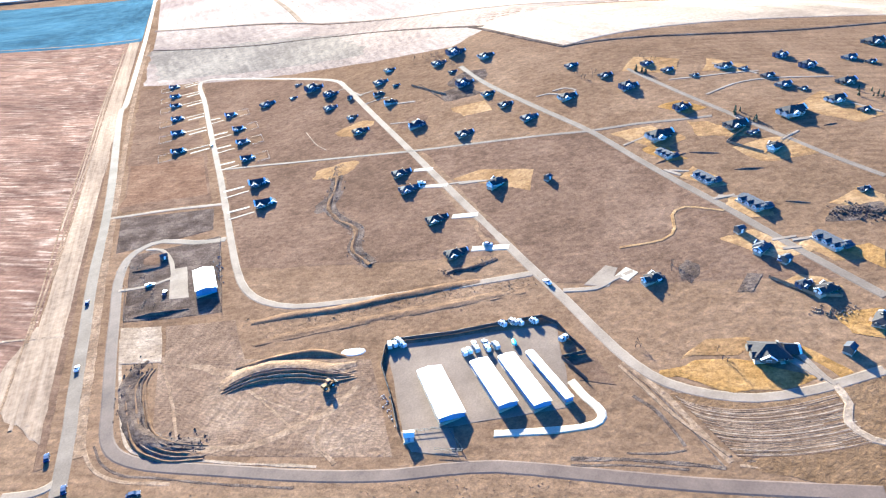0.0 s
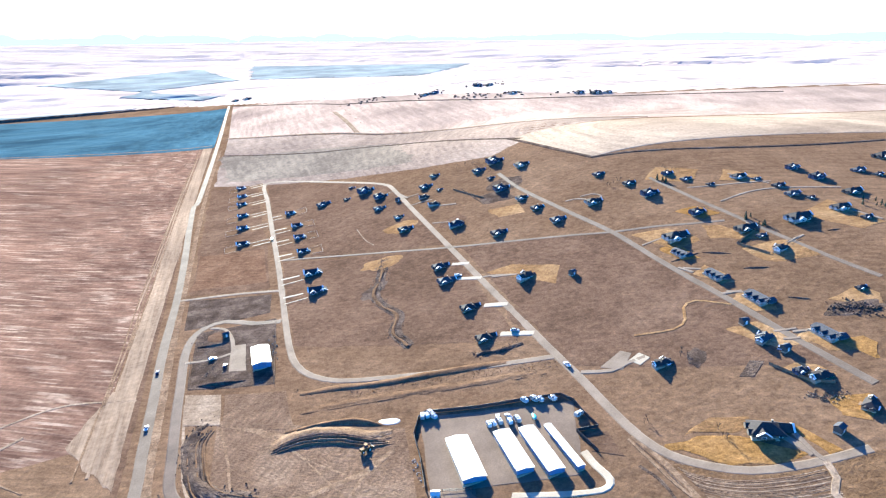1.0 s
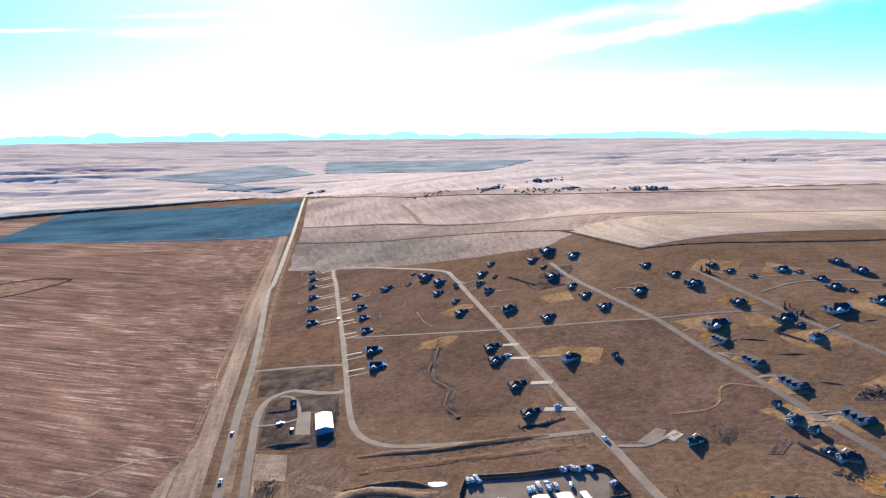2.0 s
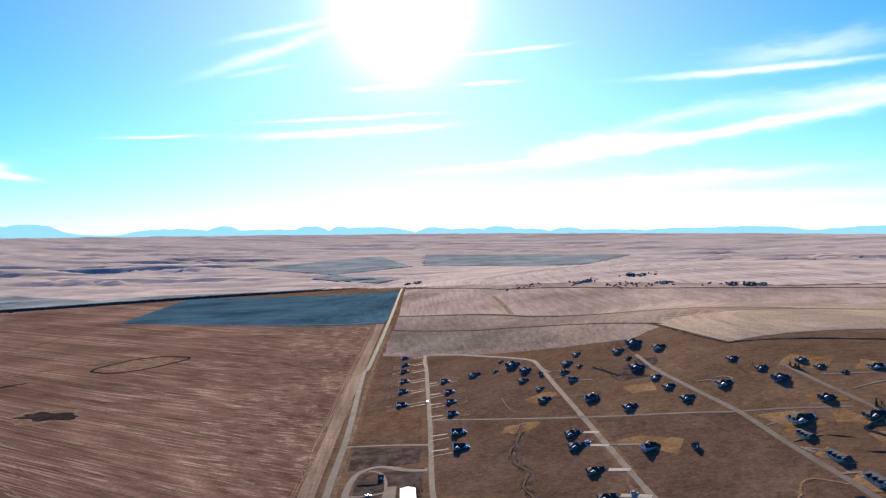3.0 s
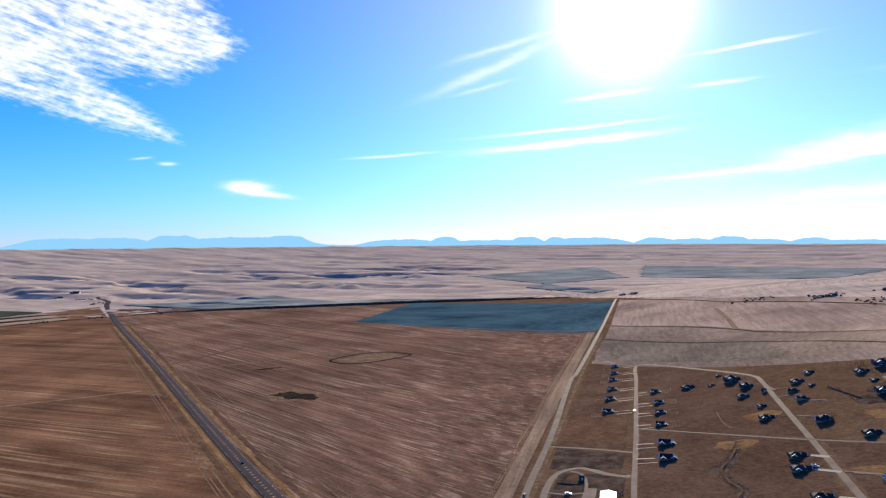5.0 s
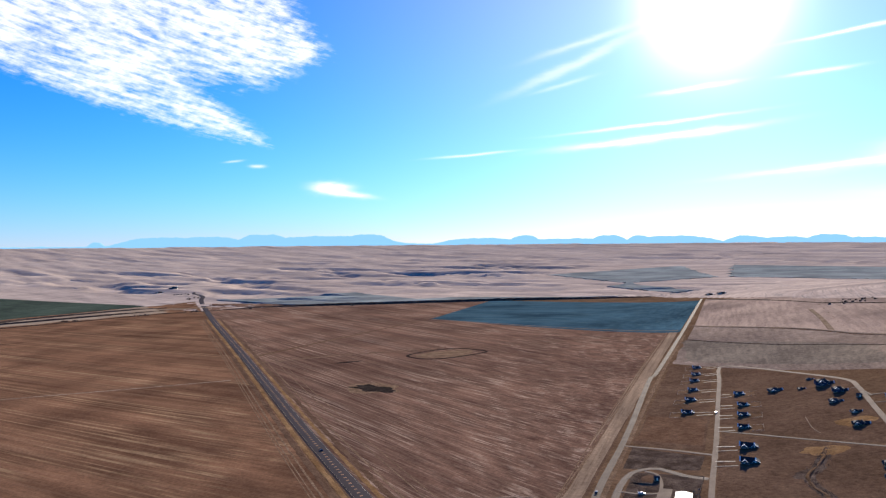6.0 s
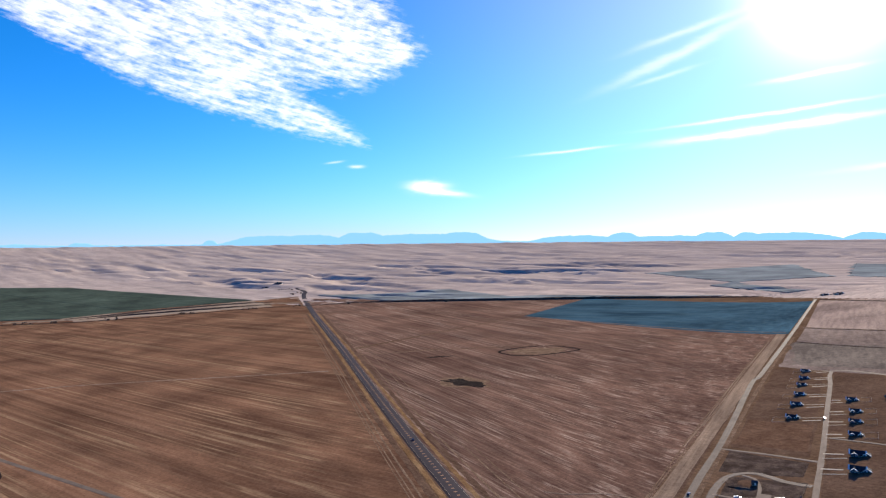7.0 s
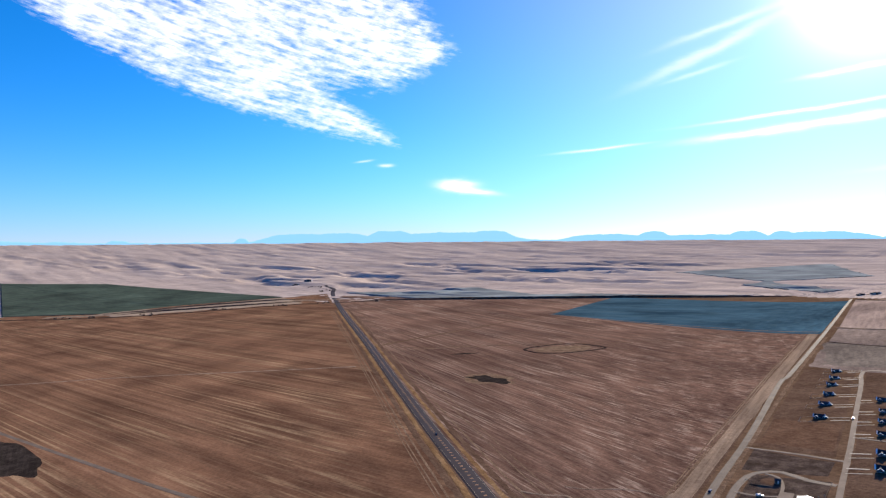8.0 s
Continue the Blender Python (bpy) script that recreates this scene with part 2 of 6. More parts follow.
def coat(name, colour, rough=0.6, metal=0.0, vary=0.25, size=1.5):
    """Paint, siding, shingle or metal, with some wear."""
    m, n, l, s = blank(name, rough, metal)
    f = noise_node(n, l, place(n, l), 1 / size, 5, 0.65)
    lo, hi = tuple(c * (1 - vary) for c in colour), tuple(min(1, c * (1 + vary)) for c in colour)
    l.new(ramp(n, l, f, [(0.3, lo), (0.7, hi)]), s.inputs["Base Color"])
    bumped(n, l, s, f, 0.15, 0.03)
    s.inputs["Specular IOR Level"].default_value = 0.5 if rough < 0.65 else 0.12
    return m


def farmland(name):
    """Far open country: straw grass and large fields of slightly differing dry crops, paled to stand for air haze."""
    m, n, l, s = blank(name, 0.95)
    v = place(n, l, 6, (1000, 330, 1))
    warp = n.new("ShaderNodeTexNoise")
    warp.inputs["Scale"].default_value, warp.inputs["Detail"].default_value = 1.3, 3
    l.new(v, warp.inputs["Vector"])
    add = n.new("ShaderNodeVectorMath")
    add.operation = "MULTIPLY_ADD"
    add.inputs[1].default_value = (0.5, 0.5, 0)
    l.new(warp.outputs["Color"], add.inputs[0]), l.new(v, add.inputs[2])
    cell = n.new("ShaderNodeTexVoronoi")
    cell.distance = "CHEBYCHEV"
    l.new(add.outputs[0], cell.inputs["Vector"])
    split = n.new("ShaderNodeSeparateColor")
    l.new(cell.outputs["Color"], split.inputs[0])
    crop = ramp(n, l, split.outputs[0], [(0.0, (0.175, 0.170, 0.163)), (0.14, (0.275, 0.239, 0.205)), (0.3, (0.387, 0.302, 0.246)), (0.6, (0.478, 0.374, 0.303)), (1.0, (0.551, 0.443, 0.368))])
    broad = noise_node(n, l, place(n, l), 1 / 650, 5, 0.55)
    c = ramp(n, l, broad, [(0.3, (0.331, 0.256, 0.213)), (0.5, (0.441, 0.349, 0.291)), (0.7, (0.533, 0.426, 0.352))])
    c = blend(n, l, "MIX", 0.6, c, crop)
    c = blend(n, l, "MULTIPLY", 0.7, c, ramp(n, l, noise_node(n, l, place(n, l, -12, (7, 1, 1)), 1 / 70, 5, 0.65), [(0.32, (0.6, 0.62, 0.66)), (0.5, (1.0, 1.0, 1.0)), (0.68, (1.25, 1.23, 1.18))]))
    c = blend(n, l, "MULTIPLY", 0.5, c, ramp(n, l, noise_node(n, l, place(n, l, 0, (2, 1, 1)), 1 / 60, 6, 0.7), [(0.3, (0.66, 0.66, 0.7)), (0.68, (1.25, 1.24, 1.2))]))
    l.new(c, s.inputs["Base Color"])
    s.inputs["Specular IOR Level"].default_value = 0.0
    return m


PRAIRIE = soil("prairie", (0.1049, 0.0636, 0.0377), (0.1297, 0.0790, 0.0475), (0.1683, 0.1070, 0.0663), 90, 3)
FAR_GRASS = farmland("hazed_straw_grass")
LOT = soil("lot_grass", (0.0871, 0.0530, 0.0340), (0.1109, 0.0675, 0.0440), (0.1465, 0.0925, 0.0609), 45, 2.5)
DRY = soil("dry_grass", (0.1430, 0.0793, 0.0361), (0.2090, 0.1223, 0.0583), (0.2970, 0.1883, 0.0976), 25, 2)
LAWN = soil("golden_lawn", (0.1405, 0.0736, 0.0253), (0.1983, 0.1077, 0.0377), (0.2708, 0.1531, 0.0640), 18, 1.5)
EARTH = soil("bare_earth", (0.0440, 0.0308, 0.0231), (0.0792, 0.0561, 0.0429), (0.1430, 0.1056, 0.0814), 9, 1.2, 1.0)
PALE = soil("pale_dirt", (0.157, 0.111, 0.0739), (0.212, 0.153, 0.106), (0.289, 0.217, 0.157), 14, 2)
TRODDEN = soil("trodden_dirt", (0.1220, 0.0763, 0.0473), (0.1742, 0.1145, 0.0728), (0.2374, 0.1622, 0.1064), 10, 2)
SWATH = soil("mown_swaths", (0.0978, 0.0577, 0.0313), (0.1204, 0.0719, 0.0397), (0.1486, 0.0915, 0.0512), 30, 2, 0.8)
TRACKED = soil("tracked_ground", (0.1040, 0.0653, 0.0426), (0.1386, 0.0891, 0.0584), (0.1881, 0.1287, 0.0871), 30, 2, 0.8, turn=50, lines=1.5, twist=45, depth=0.14)
RUST = soil("rust_grass", (0.0961, 0.0541, 0.0327), (0.1298, 0.0745, 0.0458), (0.1639, 0.0986, 0.0614), 30, 2.5)
MOWN = stubble("mown_verge", 90, (0.1912, 0.1338, 0.0912), (0.2434, 0.1763, 0.1220), (0.3071, 0.2296, 0.1630), 1.6)
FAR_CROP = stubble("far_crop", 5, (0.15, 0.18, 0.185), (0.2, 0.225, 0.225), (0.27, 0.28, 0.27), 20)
DAMP = soil("damp_soil", (0.02, 0.015, 0.013), (0.032, 0.025, 0.021), (0.055, 0.043, 0.036), 12, 2)
FIELD_SHORT = stubble("stubble_short", -20, (0.165, 0.125, 0.098), (0.205, 0.158, 0.129), (0.25, 0.2, 0.164), 7)
FIELD_WEST = stubble("stubble_west", -29, (0.0935, 0.0528, 0.0389), (0.1364, 0.0814, 0.0583), (0.2200, 0.1452, 0.1080), 2.8, (0.3630, 0.2640, 0.1944), bands=0.6)
FIELD_FAR_WEST = stubble("stubble_far_west", -4, (0.118, 0.063, 0.038), (0.146, 0.08, 0.049), (0.19, 0.111, 0.07), 5.0, (0.29, 0.19, 0.11), 90, bands=0.6)
FIELD_NORTH = stubble("stubble_north", 60, (0.265, 0.198, 0.16), (0.293, 0.222, 0.18), (0.33, 0.254, 0.206), 9)
FIELD_TAN = stubble("stubble_tan", 10, (0.25, 0.19, 0.138), (0.285, 0.218, 0.158), (0.32, 0.248, 0.182), 12)
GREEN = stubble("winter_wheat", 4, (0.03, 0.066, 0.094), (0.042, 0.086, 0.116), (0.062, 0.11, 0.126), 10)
GREEN_GREY = stubble("dull_grass", -10, (0.13, 0.108, 0.088), (0.165, 0.137, 0.11), (0.205, 0.168, 0.133), 9)
ASPHALT = paved("asphalt", (0.0770, 0.0530, 0.0416), (0.1265, 0.0880, 0.0666))
HIGHWAY = paved("highway_asphalt", (0.0244, 0.0177, 0.0215), (0.0366, 0.0265, 0.0308))
GRAVEL = paved("gravel", (0.155, 0.115, 0.082), (0.23, 0.174, 0.126), 0.95)
STREET = paved("worn_street", (0.115, 0.086, 0.063), (0.165, 0.126, 0.093), 0.9)
CONCRETE = paved("concrete", (0.294, 0.238, 0.167), (0.375, 0.309, 0.225), 0.85)
LOT_GRAVEL = paved("yard_gravel", (0.115, 0.0819, 0.0595), (0.172, 0.124, 0.0893), 0.95)
SHINGLE_DARK = coat("dark_shingle", (0.03, 0.031, 0.037), 0.85)
SHINGLE_BROWN = coat("brown_shingle", (0.04, 0.034, 0.032), 0.85)
SHINGLE_GREY = coat("grey_shingle", (0.055, 0.055, 0.06), 0.85)
SIDING_TAN = coat("tan_siding", (0.1, 0.085, 0.07), 0.75, 0, 0.1)
SIDING_GREY = coat("grey_siding", (0.085, 0.09, 0.105), 0.75, 0, 0.1)
SIDING_BLUE = coat("blue_siding", (0.045, 0.06, 0.1), 0.75, 0, 0.1)
SIDING_WHITE = coat("white_siding", (0.36, 0.35, 0.33), 0.7, 0, 0.08)
WHITE = coat("white_trim", (0.775, 0.75, 0.7), 0.6, 0, 0.06)
METAL_WHITE = coat("white_metal_roof", (0.583, 0.535, 0.443), 0.5, 0.0, 0.05, 6)
METAL_BLUE = coat("slate_metal_door", (0.1, 0.16, 0.26), 0.5, 0.0, 0.1)
# pale metal wall; the blue of its sky-lit shade is put into the colour
WALL_SHADE_BLUE = coat("shade_blue_wall", (0.123, 0.194, 0.304), 0.6, 0.0, 0.06, 4)
GLASS = coat("window_glass", (0.02, 0.03, 0.045), 0.08, 0, 0.1)
RUBBER = coat("tyre_rubber", (0.02, 0.02, 0.02), 0.8)
BLACK = coat("black_metal", (0.025, 0.025, 0.028), 0.5)
WOOD = coat("weathered_wood", (0.2, 0.13, 0.08), 0.85)
FENCE_PALE = coat("pale_fence_wood", (0.34, 0.28, 0.22), 0.8)
BARK = coat("bark", (0.09, 0.065, 0.05), 0.9)
NEEDLE = coat("needles", (0.028, 0.045, 0.028), 0.8, 0, 0.4, 0.6)
TWIG = coat("bare_twigs", (0.10, 0.07, 0.05), 0.9, 0, 0.3, 0.5)
GREEN_WEST = stubble("green_crop", 10, (0.0407, 0.0594, 0.0489), (0.0552, 0.0754, 0.0582), (0.0799, 0.101, 0.0745), 9)
WATER = coat("pond_ice", (0.2, 0.21, 0.22), 0.25, 0, 0.15, 5)
# blue emission puts the distance haze into the mountains' colour
RIDGE, n_, l_, s_ = blank("hazed_mountain", 1.0)
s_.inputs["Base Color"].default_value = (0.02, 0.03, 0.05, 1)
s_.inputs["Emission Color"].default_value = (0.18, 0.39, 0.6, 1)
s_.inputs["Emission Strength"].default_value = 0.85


# ---------------------------------------------------------------- the lie of the land
def edge_tilt(azimuth):
    """Degrees by which the land's far edge lies below the eye, by compass degrees."""
    return 0.85 + 0.021 * min(max(azimuth, -75), 55) - 0.03


def ground_z(x, y):
    """Height of the ground: a gentle rise to the east and, far out, rolling country up to the skyline."""
    e = x if x < 230 else 230 + 75 * math.tanh((x - 230) / 75) - 0.12 * max(0, x - 600)
    p, q = math.tanh(e / 320), math.tanh((y - 400) / 600)
    near = 4.001 + 16.621 * q + -6.846 * q * q + 49.453 * p + 15.645 * p * q + 50.878 * p * p + -6.549 * p * q * q + 6.877 * p * p * q + 23.845 * p ** 3
    r = math.hypot(x - 10, y + 110)
    w = min(max((r - 640) / 330, 0), 1)
    w *= w * (3 - 2 * w) * min(max(x / 150, 0), 1)
    p = math.tanh(x / 320)
    near += w * (5.512 + 7.601 * q - 3.468 * q * q + 39.166 * p + 1.916 * p * q + 23.855 * p * p - near)
    if r < 1500:
        return near
    end = edge_tilt(math.degrees(math.atan2(x - 10, y + 110)))
    tilt = radians(4.5 + (end - 4.5) * min(max((r - 2200) / 2350, 0), 1) ** 0.8)
    far = -8 if r < 2200 else 165 - r * math.tan(tilt) - 0.16 * max(r - 4550, 0)
    s = min(max((r - 1500) / 1100, 0), 1)
    s = s * s * (3 - 2 * s)
    u = min(max((r - 1900) / 700, 0), 1)
    if x < -1500 and y < 1500:
        u *= min(max((r - 2950) / 500, 0), 1)
    for at, to, wide, deep in ((250, 2690, 700, 420), (-350, 2590, 400, 400)):
        u *= min(max(((x - at) / wide) ** 2 + ((y - to) / deep) ** 2 - 0.7, 0.05), 1)
    fade = 1 - 0.72 * min(max((r - 2800) / 1500, 0), 1)
    rough = min(max(noise.noise((x / 700, y / 300, 8.0)) * 3.4 + 0.8, 0.35), 1)
    hills = noise.fractal((x / 420, y / 230, 3.0), 1.0, 2.0, 3) * 6 * u * rough
    cut = noise.fractal((x / 330, y / 105, 12.0), 0.75, 2.2, 5)
    scarp = min(max(cut / 0.1, -1), 1) * 7 * u * rough
    return near * (1 - s) + far * s + (hills + scarp) * fade


def link(name, verts, faces, material, parent=None, smooth=False):
    me = bpy.data.meshes.new(name)
    me.from_pydata(verts, [], faces)
    me.materials.append(material)
    if smooth:
        me.polygons.foreach_set("use_smooth", [True] * len(me.polygons))
    ob = new(name, me)
    ob.parent = parent
    return ob


def steps(*stops):
    """Grid lines from stop to stop, each stretch with its own spacing: first line, then pairs of (end, spacing)."""
    g = [stops[0]]
    for end, gap in stops[1:]:
        n = max(1, round((end - g[-1]) / gap))
        a = g[-1]
        g += [a + (end - a) * (k + 1) / n for k in range(n)]
    return g


# the stream and the rail bed, behind which the land turns to haze-paled straw grass
RAIL_X = [-2300, -1885, -1659, -1486, -1327, -1216, -905, -617, -214, -61, 102, 245, 352, 446, 563, 900]
RAIL_Y = [420, 572, 719, 1006, 1243, 1369, 1503, 1630, 1766, 1650, 1369, 1132, 979, 905, 850, 740]


def terrain():
    xs = steps(-4890, (-2400, 38), (-120, 25), (360, 7), (900, 22), (4890, 38))
    ys = steps(-1850, (-350, 36), (40, 22), (720, 7), (1100, 14), (3000, 22), (4760, 36))
    keep = {}
    verts, faces = [], []
    for j, y in enumerate(ys):
        for i, x in enumerate(xs):
            if math.hypot(x - 10, y + 110) < 4900:
                keep[i, j] = len(verts)
                verts.append((x, y, ground_z(x, y)))
    for j in range(len(ys) - 1):
        for i in range(len(xs) - 1):
            q = [keep.get(k) for k in ((i, j), (i + 1, j), (i + 1, j + 1), (i, j + 1))]
            if None not in q:
                faces.append(q)
    ob = link("ground", verts, faces, PRAIRIE, None, True)
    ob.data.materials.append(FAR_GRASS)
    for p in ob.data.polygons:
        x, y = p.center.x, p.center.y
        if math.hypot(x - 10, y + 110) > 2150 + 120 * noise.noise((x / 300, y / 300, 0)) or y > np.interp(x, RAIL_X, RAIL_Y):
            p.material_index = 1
    return tagged(ob, "dry brown prairie rolling to the skyline", "ground", kind="structure")


def smooth_line(points, step=8.0):
    """A polyline rounded by Catmull-Rom."""
    p = [Vector(q) for q in points]
    p = [2 * p[0] - p[1]] + p + [2 * p[-1] - p[-2]]
    out = []
    for a, b, c, d in zip(p, p[1:], p[2:], p[3:]):
        n = max(2, int((c - b).length / step))
        for k in range(n):
            t = k / n
            out.append(0.5 * (2 * b + (c - a) * t + (2 * a - 5 * b + 4 * c - d) * t * t + (3 * b - a - 3 * c + d) * t ** 3))
    return out + [p[-2]]


def ribbon(name, points, width, material, label, category="road", lift=0.14, step=8.0, ragged=0.0, crown=0.0, curve=True):
    """A strip laid on the ground along a line, with a low edge."""
    line = smooth_line(points, step) if curve else [Vector(p) for p in points]
    verts, faces, m = [], [], 7
    for k, p in enumerate(line):
        d = (line[min(k + 1, len(line) - 1)] - line[max(k - 1, 0)]).normalized()
        side = Vector((-d.y, d.x))
        for i in range(m):
            u = (i / (m - 1) - 0.5)
            w = width * (1 + ragged * noise.noise((p.x / 9, p.y / 9, i)))
            q = p + side * w * u
            edge = i in (0, m - 1)
            verts.append((q.x, q.y, ground_z(q.x, q.y) + (-0.1 if edge else lift) + crown * (1 - 4 * u * u)))
    for k in range(len(line) - 1):
        for i in range(m - 1):
            a = k * m + i
            faces.append((a, a + 1, a + m + 1, a + m))
    return tagged(link(name, verts, faces, material), label, category, kind="structure")


def quad_patch(name, corners, material, label, category="field", lift=0.08, cell=14.0, ragged=0.0):
    """A four-cornered sheet laid on the ground."""
    a, b, c, d = [Vector(q) for q in corners]
    nu = max(2, min(120, int(max((b - a).length, (c - d).length) / cell)))
    nv = max(2, min(120, int(max((d - a).length, (c - b).length) / cell)))
    verts, faces = [], []
    us = [0.0, 0.008] + [k / nu for k in range(1, nu)] + [0.992, 1.0]
    vs = [0.0, 0.008] + [k / nv for k in range(1, nv)] + [0.992, 1.0]
    nu, nv = len(us) - 1, len(vs) - 1
    for j in range(nv + 1):
        for i in range(nu + 1):
            u, v = us[i], vs[j]
            q = (a * (1 - u) + b * u) * (1 - v) + (d * (1 - u) + c * u) * v
            rim = i in (0, nu) or j in (0, nv)
            if rim and ragged:
                q = q + Vector((noise.noise((q.x / 15, q.y / 15, 1)), noise.noise((q.x / 15, q.y / 15, 7)))) * ragged
            verts.append((q.x, q.y, ground_z(q.x, q.y) + (0.02 if rim else lift)))
    for j in range(nv):
        for i in range(nu):
            k = j * (nu + 1) + i
            faces.append((k, k + 1, k + nu + 2, k + nu + 1))
    return tagged(link(name, verts, faces, material), label, category, kind="structure")


def blob_patch(name, x, y, rx, ry, turn, material, label, category="ground", lift=0.1, ragged=0.25, seed=0):
    """A rounded sheet with an uneven rim laid on the ground."""
    verts, faces, n, rings = [(x, y, ground_z(x, y) + lift)], [], 40, 6
    ca, sa = math.cos(radians(turn)), math.sin(radians(turn))
    for k in range(1, rings + 1):
        for i in range(n):
            t = 2 * math.pi * i / n
            w = k / rings * (1 + ragged * noise.noise((math.cos(t) * 1.6 + seed, math.sin(t) * 1.6, seed)))
            px, py = math.cos(t) * rx * w, math.sin(t) * ry * w
            q = (x + px * ca - py * sa, y + px * sa + py * ca)
            verts.append((*q, ground_z(*q) + (0.02 if k == rings else lift)))
    for i in range(n):
        faces.append((0, 1 + i, 1 + (i + 1) % n))
    for k in range(rings - 1):
        for i in range(n):
            a, b = 1 + k * n + i, 1 + k * n + (i + 1) % n
            faces.append((a, a + n, b + n, b))
    return tagged(link(name, verts, faces, material), label, category, kind="structure")


def mound(name, points, width, height, material, label, category="earth bank", step=4.0, rough=0.4):
    """A long bank of earth along a line."""
    line = smooth_line(points, step)
    verts, faces, m = [], [], 13
    for k, p in enumerate(line):
        d = (line[min(k + 1, len(line) - 1)] - line[max(k - 1, 0)]).normalized()
        side = Vector((-d.y, d.x))
        e = min(1, 4 * k / len(line), 4 * (len(line) - 1 - k) / len(line))
        for i in range(m):
            u = i / (m - 1) - 0.5
            q = p + side * width * u * (0.75 + 0.25 * e) * (1 + 0.25 * noise.noise((p.x / 8, p.y / 8, 0)))
            z = height * math.cos(math.pi * u) ** 1.3 * (0.25 + 0.75 * e) if 0 < i < m - 1 else -0.3
            z += rough * noise.fractal((q.x / 3, q.y / 3, 2), 0.8, 2.0, 3) * (0 < i < m - 1)
            verts.append((q.x, q.y, ground_z(q.x, q.y) + z))
    for k in range(len(line) - 1):
        for i in range(m - 1):
            a = k * m + i
            faces.append((a, a + 1, a + m + 1, a + m))
    return tagged(link(name, verts, faces, material, None, True), label, category, kind="structure")


terrain()


# ---------------------------------------------------------------- mountains on the skyline
def skyline(azimuth):
    """Height in metres of the ridge above the plain's edge, by compass degrees from the north."""
    h = max(0.88 * high * math.exp(-(abs(azimuth - at) / (wide * 1.12)) ** 3.4) for at, wide, high in BUTTES)
    return max(h, 9) + 5 * noise.noise((azimuth / 1.1, 0, 0)) + 4.0 * noise.fractal((azimuth / 0.45, 5, 0), 0.8, 2.0, 3)


# flat-topped hills: bearing, half width in degrees, height
BUTTES = [(-75, 8, 30), (-66.9, 2.5, 21), (-62.4, 0.8, 30), (-52.9, 0.5, 43), (-47.9, 3.3, 77), (-44.6, 2.9, 81), (-40.1, 2.2, 98), (-37.0, 3.9, 36), (-34.7, 5.5, 81), (-31.2, 1.7, 34), (-31.2, 2.0, 94), (-21.2, 3.3, 53), (-17.3, 1.3, 72), (-13.2, 4.4, 43), (-10.1, 1.4, 68), (-7.6, 0.9, 64), (-4.8, 3.1, 58), (0.8, 1.5, 53), (3.6, 2.0, 43), (6.5, 1.6, 60), (8.9, 1.9, 38), (12.4, 1.4, 45), (15.7, 4.0, 30), (22.0, 3.2, 40), (27.0, 4.0, 53), (38, 6, 58), (52, 9, 66)]


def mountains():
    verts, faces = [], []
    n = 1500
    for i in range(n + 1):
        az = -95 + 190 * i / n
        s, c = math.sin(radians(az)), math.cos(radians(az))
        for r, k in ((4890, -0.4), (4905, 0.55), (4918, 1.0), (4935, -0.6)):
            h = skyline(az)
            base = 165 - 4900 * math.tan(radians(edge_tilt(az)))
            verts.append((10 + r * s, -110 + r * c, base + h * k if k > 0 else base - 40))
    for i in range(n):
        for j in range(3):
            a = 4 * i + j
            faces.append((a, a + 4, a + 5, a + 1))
    tagged(link("backdrop", verts, faces, RIDGE, None, True), "mountain range on the skyline, glowing blue in place of haze", "mountains", kind="structure")


mountains()

# ---------------------------------------------------------------- fields
quad_patch("crop_field", [(-712, 681), (-203, 240.6), (-96.8, 256.1), (-90.9, 1035)], FIELD_WEST, "brown stubble field with long drill rows between two roads")
quad_patch("crop_field", [(-712, 685), (-90.9, 1039), (-77.8, 1043), (-629, 1206)], FIELD_WEST, "brown stubble field beside a green field")
quad_patch("crop_field", [(-1506, 1398), (-722, 689), (-632, 1208), (-631, 1614)], FIELD_WEST, "brown stubble field along the highway")
quad_patch("crop_field", [(-2006, 602), (-700, 100), (-199.1, 218.5), (-1595, 1447)], FIELD_FAR_WEST, "golden brown harvested field beyond the highway")
quad_patch("crop_field", [(-2007, 598), (-1400, -340), (-100, -240), (-197.2, 212.5)], FIELD_FAR_WEST, "brown harvested field beside a dirt road", lift=0.05)
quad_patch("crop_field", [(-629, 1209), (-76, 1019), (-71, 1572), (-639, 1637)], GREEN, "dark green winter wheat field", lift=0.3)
quad_patch("crop_field", [(-2880, 921), (-2011, 608), (-1799, 765), (-1783, 994)], GREEN_WEST, "dark green crop field beside a stream bed", lift=1.5)
quad_patch("crop_field", [(-2870, 911), (-1786, 976), (-1665, 1313), (-2560, 1176)], GREEN_WEST, "dark green crop field beside a stream bed", lift=2.0)
quad_patch("crop_field", [(-55.7, 1093), (398, 581), (561, 821), (-58.7, 1594)], FIELD_NORTH, "pinkish grey harvested field")
quad_patch("crop_field", [(374.7, 569), (737, 531), (1150, 640), (541, 843)], FIELD_NORTH, "pinkish grey harvested field", lift=0.12)
quad_patch("crop_field", [(-58, 936), (240.4, 550), (393, 569), (-55.7, 1086)], FIELD_SHORT, "brown grey field behind the houses", lift=0.1)
quad_patch("crop_field", [(-62.9, 743), (199.9, 525), (248.4, 543), (-60, 934)], FIELD_SHORT, "brown grey field behind the houses", lift=0.07, ragged=4)
quad_patch("crop_field", [(-46.5, 754), (145.1, 605), (160.8, 751), (-63.1, 928)], GREEN_GREY, "dull grey green grass field", lift=0.16, cell=10, ragged=14)
